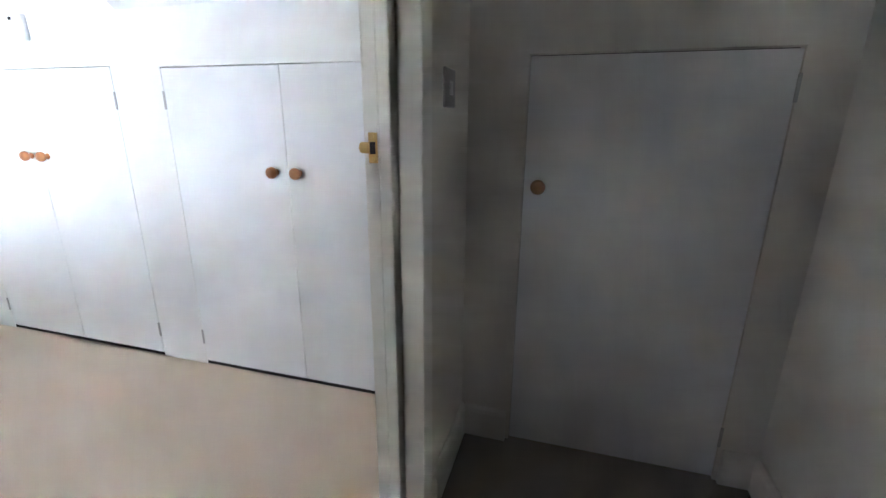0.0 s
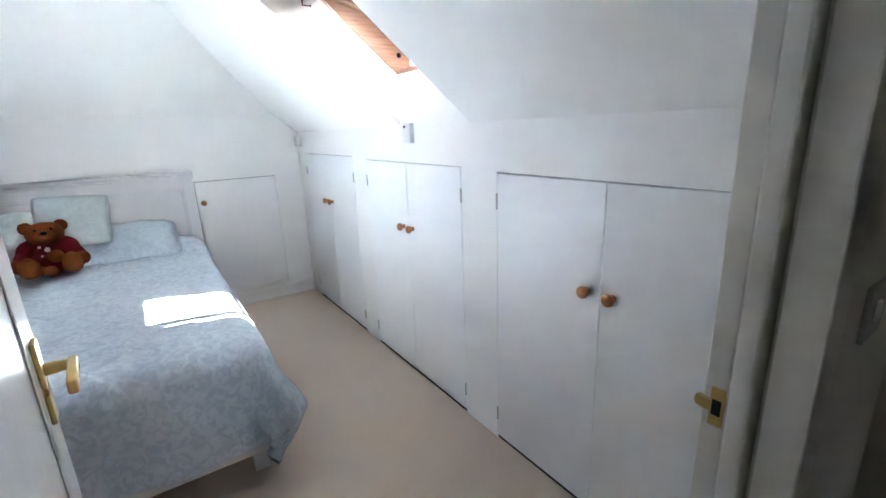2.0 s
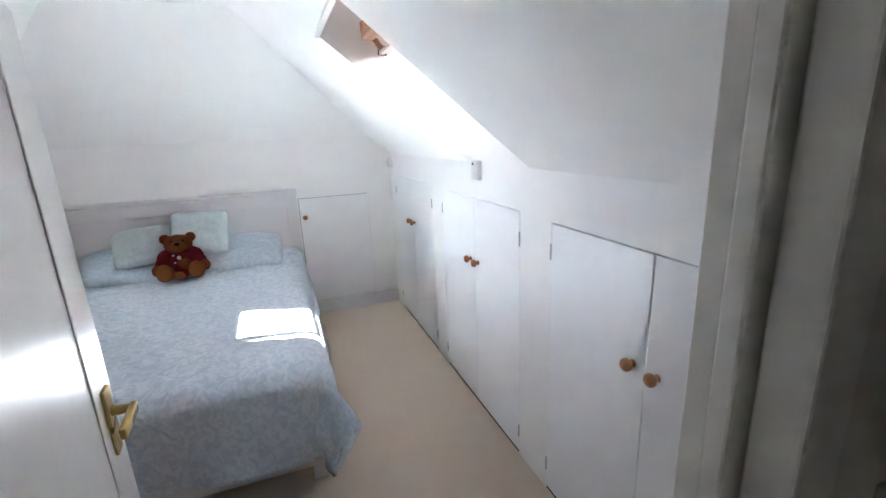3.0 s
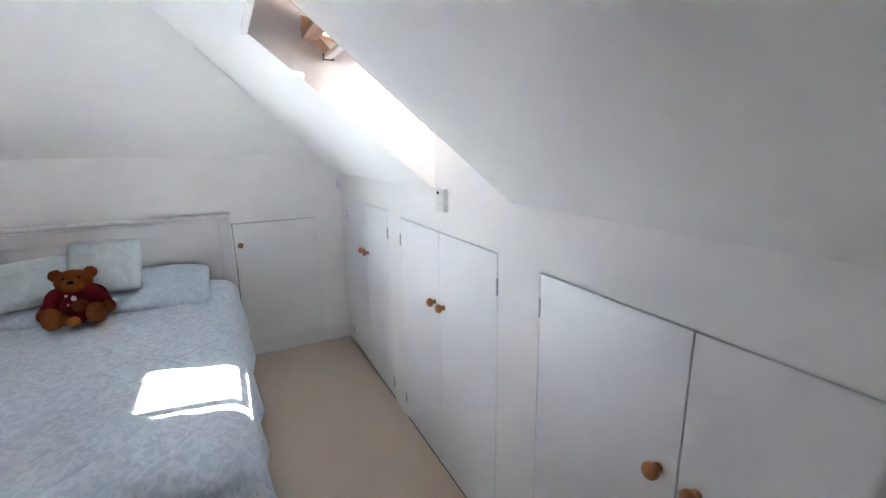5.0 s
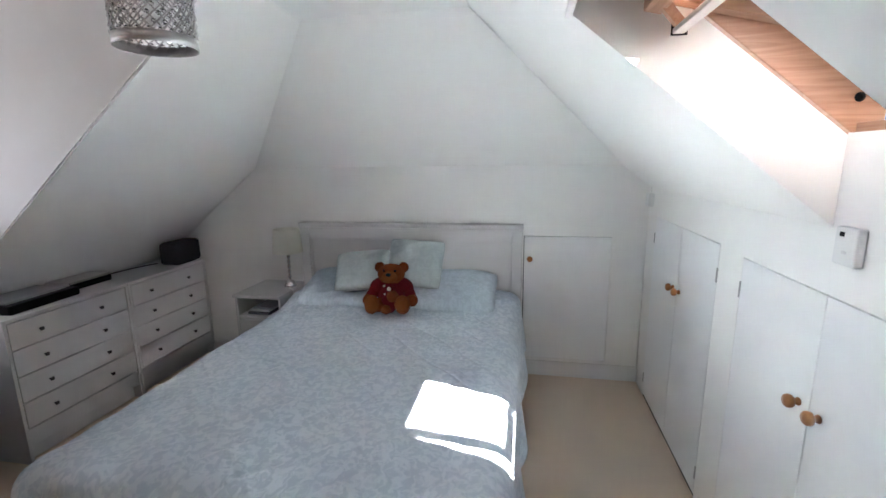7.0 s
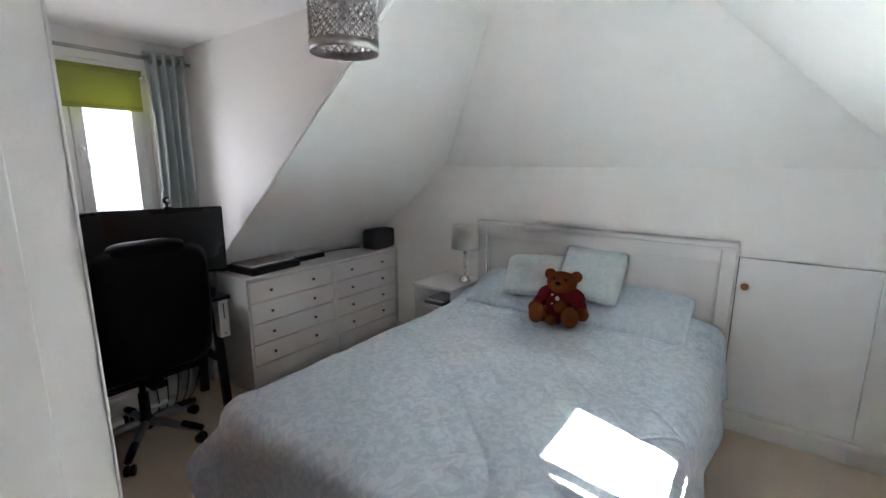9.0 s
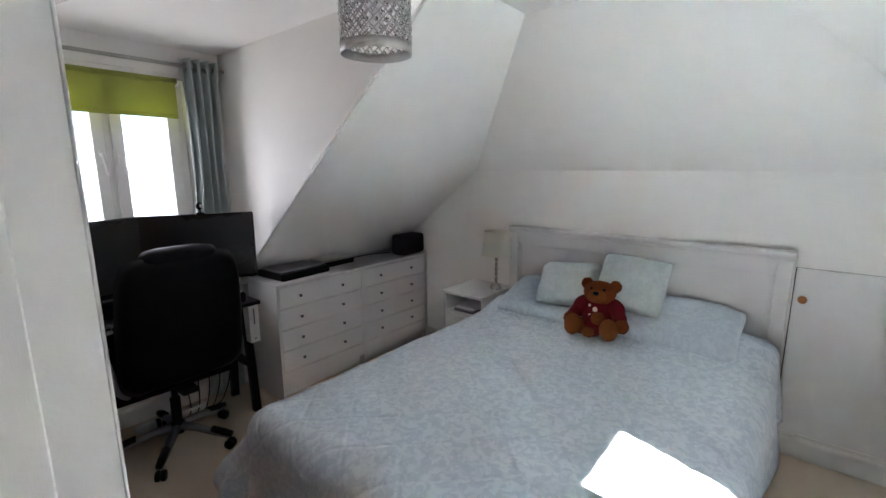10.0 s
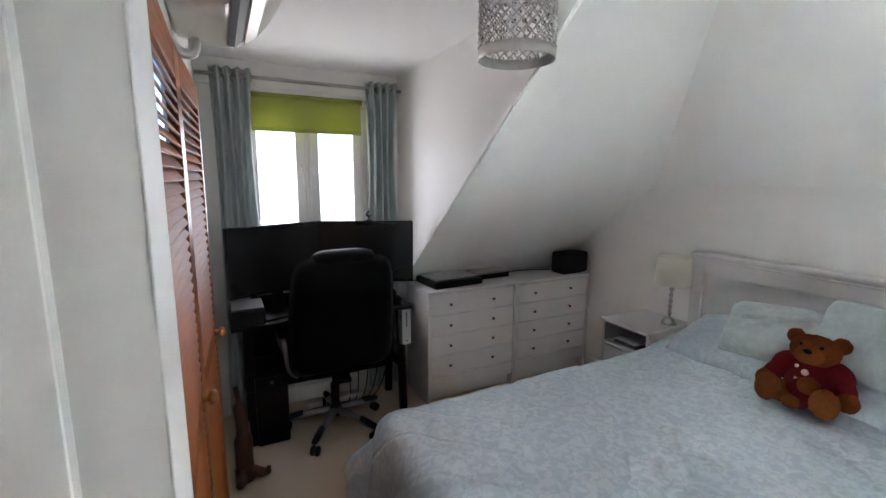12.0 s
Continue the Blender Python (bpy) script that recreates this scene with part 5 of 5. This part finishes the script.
def monitor(cx, cy, turn):
    m = thing("monitor", "large black computer monitor seen on the desk, switched off", "monitor", "pair of monitors", Matrix.Translation((cx, cy, DZ)) @ Matrix.Rotation(radians(turn), 4, "Z"))
    part("casing", new_box(-0.305, 0.305, -0.022, 0.010, 0.155, 0.555, 0.006), SCREEN, m)
    part("screen", new_box(-0.297, 0.297, 0.010, 0.0125, 0.172, 0.547), material("dark_screen", (0.006, 0.006, 0.007), 0.28, grain=40, vary=0.05, bump=0), m, "dark blank screen")
    part("stand", new_box(-0.03, 0.03, -0.055, -0.0225, 0.012, 0.32, 0.004), BLACKPL, m)
    part("foot", new_box(-0.12, 0.12, -0.10, 0.06, 0, 0.012, 0.004), BLACKPL, m)
    return m


monitor(2.400, -3.545, 22)
monitor(1.868, -3.545, -22)
web = thing("webcam", "small black webcam clipped on the monitor's top", "webcam", at=Matrix.Translation((1.848, -3.532, DZ + 0.555)) @ Matrix.Scale(1.05, 4))
part("clip", new_box(-0.02, 0.02, -0.025, 0.012, -0.004, 0.008, 0.003), BLACKPL, web)
bm = bmesh.new()
tube(bm, [(0, 0, 0.006), (0, 0, 0.028)], 0.005, 8)
bmesh.ops.create_icosphere(bm, subdivisions=3, radius=0.021, matrix=Matrix.Translation((0, 0, 0.044)))
part("ball", bm, BLACKPL, web, "", True)
bm = bmesh.new()
lathe(bm, [(0.012, 0.018), (0.012, 0.023), (0.006, 0.0235), (0, 0.022)], 16, axis="Y", centre=(0, 0, 0.044))
part("lens_ring", bm, CHROME, web, "silver lens ring", True)
# things on and under the desk
ri = thing("monitor_riser", "low black shelf under the monitors", "monitor riser")
part("board", new_box(1.72, 2.56, -3.70, -3.64, DZ + 0.10, DZ + 0.115, 0.002), BLACKPL, ri)
part("back", new_box(1.72, 2.56, -3.715, -3.70, DZ, DZ + 0.16, 0.002), BLACKPL, ri)
for x in (1.72, 2.545):
    part("end_panel", new_box(x, x + 0.015, -3.70, -3.64, DZ, DZ + 0.0995, 0.001, 1), BLACKPL, ri)
kb = part("keyboard", new_box(1.95, 2.35, -3.56, -3.47, DZ, DZ + 0.022, 0.005), BLACKPL)
tagged(kb, "black keyboard on the desk", "keyboard")
pr = thing("printer", "pale grey-topped black printer at the desk's end", "printer", at=Matrix.Translation((2.60, -3.50, DZ)))
part("body", new_box(-0.10, 0.08, -0.16, 0.09, 0, 0.09, 0.012, 3), BLACKPL, pr)
part("lid", new_box(-0.095, 0.075, -0.15, 0.085, 0.09, 0.10, 0.004), material("pale_grey_lid", (0.07, 0.072, 0.075), 0.4), pr, "pale grey lid")
for x, h, r in ((1.70, 0.10, 0.016), (1.735, 0.07, 0.02), (1.675, 0.06, 0.018)):
    bm = bmesh.new()
    lathe(bm, [(r, 0), (r * 1.05, h * 0.1), (r, h * 0.8), (r * 0.5, h * 0.9), (r * 0.5, h), (0, h)], 14, centre=(x, -3.46 - (x - 1.67), DZ))
    tagged(part("desk_bottle", bm, BLACKPL, smooth=True), "small dark bottle on the desk's corner", "bottle", "bottles on the desk")
tw = thing("computer_tower", "black computer tower under the desk", "computer")
part("case", new_box(2.40, 2.58, -3.82, -3.42, 0.0, 0.43, 0.006), BLACKPL, tw)
part("front_panel", new_box(2.405, 2.575, -3.4195, -3.41, 0.01, 0.425, 0.004), SCREEN, tw, "glossy dark front panel")
part("power_button", new_box(2.48, 2.50, -3.41, -3.407, 0.385, 0.405, 0.001), GREYB, tw)
con = thing("white_console", "slim white console hung under the desk's edge", "games console")
part("casing", new_box(1.605, 1.668, -3.60, -3.425, 0.478, DZ - 0.0225, 0.004), PLASTIC, con)
# slot is a black patch that imitates a shaded opening
part("slot", new_box(1.633, 1.639, -3.426, -3.4235, 0.60, 0.70), SHADE_BLACK, con, "black patch for the shade in the disc slot")
part("button", new_box(1.630, 1.640, -3.426, -3.4235, 0.50, 0.508), SHADE_BLACK, con)
bm = bmesh.new()
for k in range(5):
    x = 1.70 + 0.05 * k
    tube(bm, curve([(x, -3.78, 0.72), (x + 0.03, -3.80, 0.45), (x - 0.04 + 0.02 * k, -3.79, 0.2), (x + 0.05, -3.74, 0.02), (x + 0.16, -3.70 + 0.02 * k, 0.012)], 6), 0.004, 6)
tagged(part("desk_cables", bm, BLACKPL, smooth=True), "tangle of black cables under the desk", "cables", kind="stuff")
ext = part("power_strip", new_box(1.85, 2.25, -3.79, -3.74, 0, 0.04, 0.006), PLASTIC)
tagged(ext, "white extension lead on the floor under the desk", "power strip")

# ---- office chair ----
chair = thing("office_chair", "black leather office chair pushed up to the desk", "office chair", at=Matrix.Translation((2.12, -3.44, 0)) @ Matrix.Rotation(radians(2), 4, "Z"))
GREYM = material("grey_metal", (0.30, 0.30, 0.31), 0.35, 0.8, grain=60, vary=0.08, stain=0.05, bump=0.05)
for k in range(5):
    a = radians(52 + 72 * k)
    c, s = math.cos(a), math.sin(a)
    bm = bmesh.new()
    tube(bm, [(0.03 * c, 0.03 * s, 0.125), (0.12 * c, 0.12 * s, 0.118), (0.22 * c, 0.22 * s, 0.092), (0.30 * c, 0.30 * s, 0.078)], [0.024, 0.022, 0.019, 0.017], 10)
    sp_ = part("star_leg", bm, GREYM, chair, "grey star-base leg", True)
    bm = bmesh.new()
    tube(bm, [(0.20 * c, 0.20 * s, 0.112), (0.27 * c, 0.27 * s, 0.096), (0.315 * c, 0.315 * s, 0.086)], [0.020, 0.021, 0.017], 8)
    part("leg_cap", bm, BLACKPL, sp_, "black leg cap", True)
    for w in (-1, 1):
        bm = bmesh.new()
        lathe(bm, [(0.004, -0.009), (0.026, -0.009), (0.028, -0.004), (0.028, 0.004), (0.026, 0.009), (0.004, 0.009)], 18, axis="X")
        m = Matrix.Translation((0.30 * c - w * 0.014 * s, 0.30 * s + w * 0.014 * c, 0.028)) @ Matrix.Rotation(a + radians(90), 4, "Z")
        bmesh.ops.transform(bm, matrix=m, verts=bm.verts[:])
        part("castor_wheel", bm, BLACKPL, sp_, "", True)
bm = bmesh.new()
lathe(bm, [(0.034, 0.09), (0.034, 0.15), (0.026, 0.16), (0.026, 0.30), (0.016, 0.30), (0.016, 0.42)], 18)
part("gas_column", bm, BLACKPL, chair, "", True)
part("seat_plate", new_box(-0.12, 0.12, -0.14, 0.14, 0.41, 0.435, 0.005), BLACKPL, chair)


def padded(bm, w, h, t, n=18, squash=5):
    """A padded panel in x and z, thick along y, with rounded corners."""
    for side in (1, -1):
        g = []
        for i in range(n + 1):
            u = -1 + 2 * i / n
            row = []
            for j in range(n + 1):
                v = -1 + 2 * j / n
                k = (abs(u) ** squash + abs(v) ** squash)
                shrink = 1.0 if max(abs(u), abs(v)) == 0 else max(abs(u), abs(v)) / (k ** (1 / squash))
                e = max(0.0, 1 - max(abs(u), abs(v)) ** 6)
                row.append(bm.verts.new((u * shrink * w / 2, side * t / 2 * e ** 0.5, v * shrink * h / 2)))
            g.append(row)
        for a, b in zip(g, g[1:]):
            for j in range(n):
                q = (a[j], b[j], b[j + 1], a[j + 1])
                bm.faces.new(q if side < 0 else q[::-1])
    bmesh.ops.remove_doubles(bm, verts=bm.verts[:], dist=0.0005)
    return bm


bm = bmesh.new()
padded(bm, 0.50, 0.50, 0.11)
bmesh.ops.transform(bm, matrix=Matrix.Translation((0, -0.02, 0.48)) @ Matrix.Rotation(radians(90), 4, "X"), verts=bm.verts[:])
part("seat", bm, LEATHER, chair, "", True)
bm = bmesh.new()
padded(bm, 0.60, 0.70, 0.12, squash=7)
for v in bm.verts:
    v.co.x *= 1 - 0.08 * max(0.0, v.co.z / 0.35) + 0.02 * max(0.0, -v.co.z / 0.35)
bmesh.ops.transform(bm, matrix=Matrix.Translation((0, 0.255, 0.815)) @ Matrix.Rotation(radians(-8), 4, "X"), verts=bm.verts[:])
part("backrest", bm, LEATHER, chair, "high padded backrest", True)
bm = bmesh.new()
padded(bm, 0.36, 0.14, 0.11, squash=4)
bmesh.ops.transform(bm, matrix=Matrix.Translation((0, 0.275, 1.125)) @ Matrix.Rotation(radians(-8), 4, "X"), verts=bm.verts[:])
part("headrest", bm, LEATHER, chair, "padded headrest", True)
part("back_spine", new_box(-0.04, 0.04, 0.13, 0.24, 0.40, 0.43, 0.006), BLACKPL, chair)
for s in (-1, 1):
    bm = bmesh.new()
    tube(bm, curve([(s * 0.24, 0.10, 0.44), (s * 0.285, 0.14, 0.50), (s * 0.30, 0.10, 0.62), (s * 0.30, 0.0, 0.665), (s * 0.30, -0.16, 0.66), (s * 0.285, -0.17, 0.55), (s * 0.24, -0.1, 0.45)], 5), 0.017, 8)
    ar = part("armrest", bm, GREYM, chair, "silver-grey arm loop", True)
    part("arm_pad", new_box(s * 0.30 - 0.028, s * 0.30 + 0.028, -0.17, 0.08, 0.672, 0.70, 0.01, 3), LEATHER, ar, "black arm pad", True)

# ---- dark wooden stand by the wardrobe ----
st = thing("wooden_stand", "dark red wooden stand with a curled foot beside the desk", "wooden stand", at=Matrix.Translation((2.665, -3.16, 0)))
bm = bmesh.new()
tube(bm, curve([(0.02, -0.05, 0.50), (0.01, -0.04, 0.42), (0.0, -0.02, 0.25), (0.0, 0.0, 0.08), (0.0, 0.0, 0.0)], 6), [0.012] * 7 + [0.03] * 6 + [0.045] * 6 + [0.05] * 6, 12)
part("post", bm, MAHOG, st, "", True)
for k, (dx, dy) in enumerate(((-0.11, 0.02), (0.03, 0.09), (0.02, -0.1))):
    bm = bmesh.new()
    tube(bm, curve([(0, 0, 0.07), (dx * 0.5, dy * 0.5, 0.035), (dx * 0.85, dy * 0.85, 0.02), (dx, dy, 0.03), (dx * 1.04, dy * 1.04, 0.05)], 5), [0.026] * 10 + [0.02] * 6 + [0.012] * 5, 10)
    part("foot", bm, MAHOG, st, "curled foot", True)
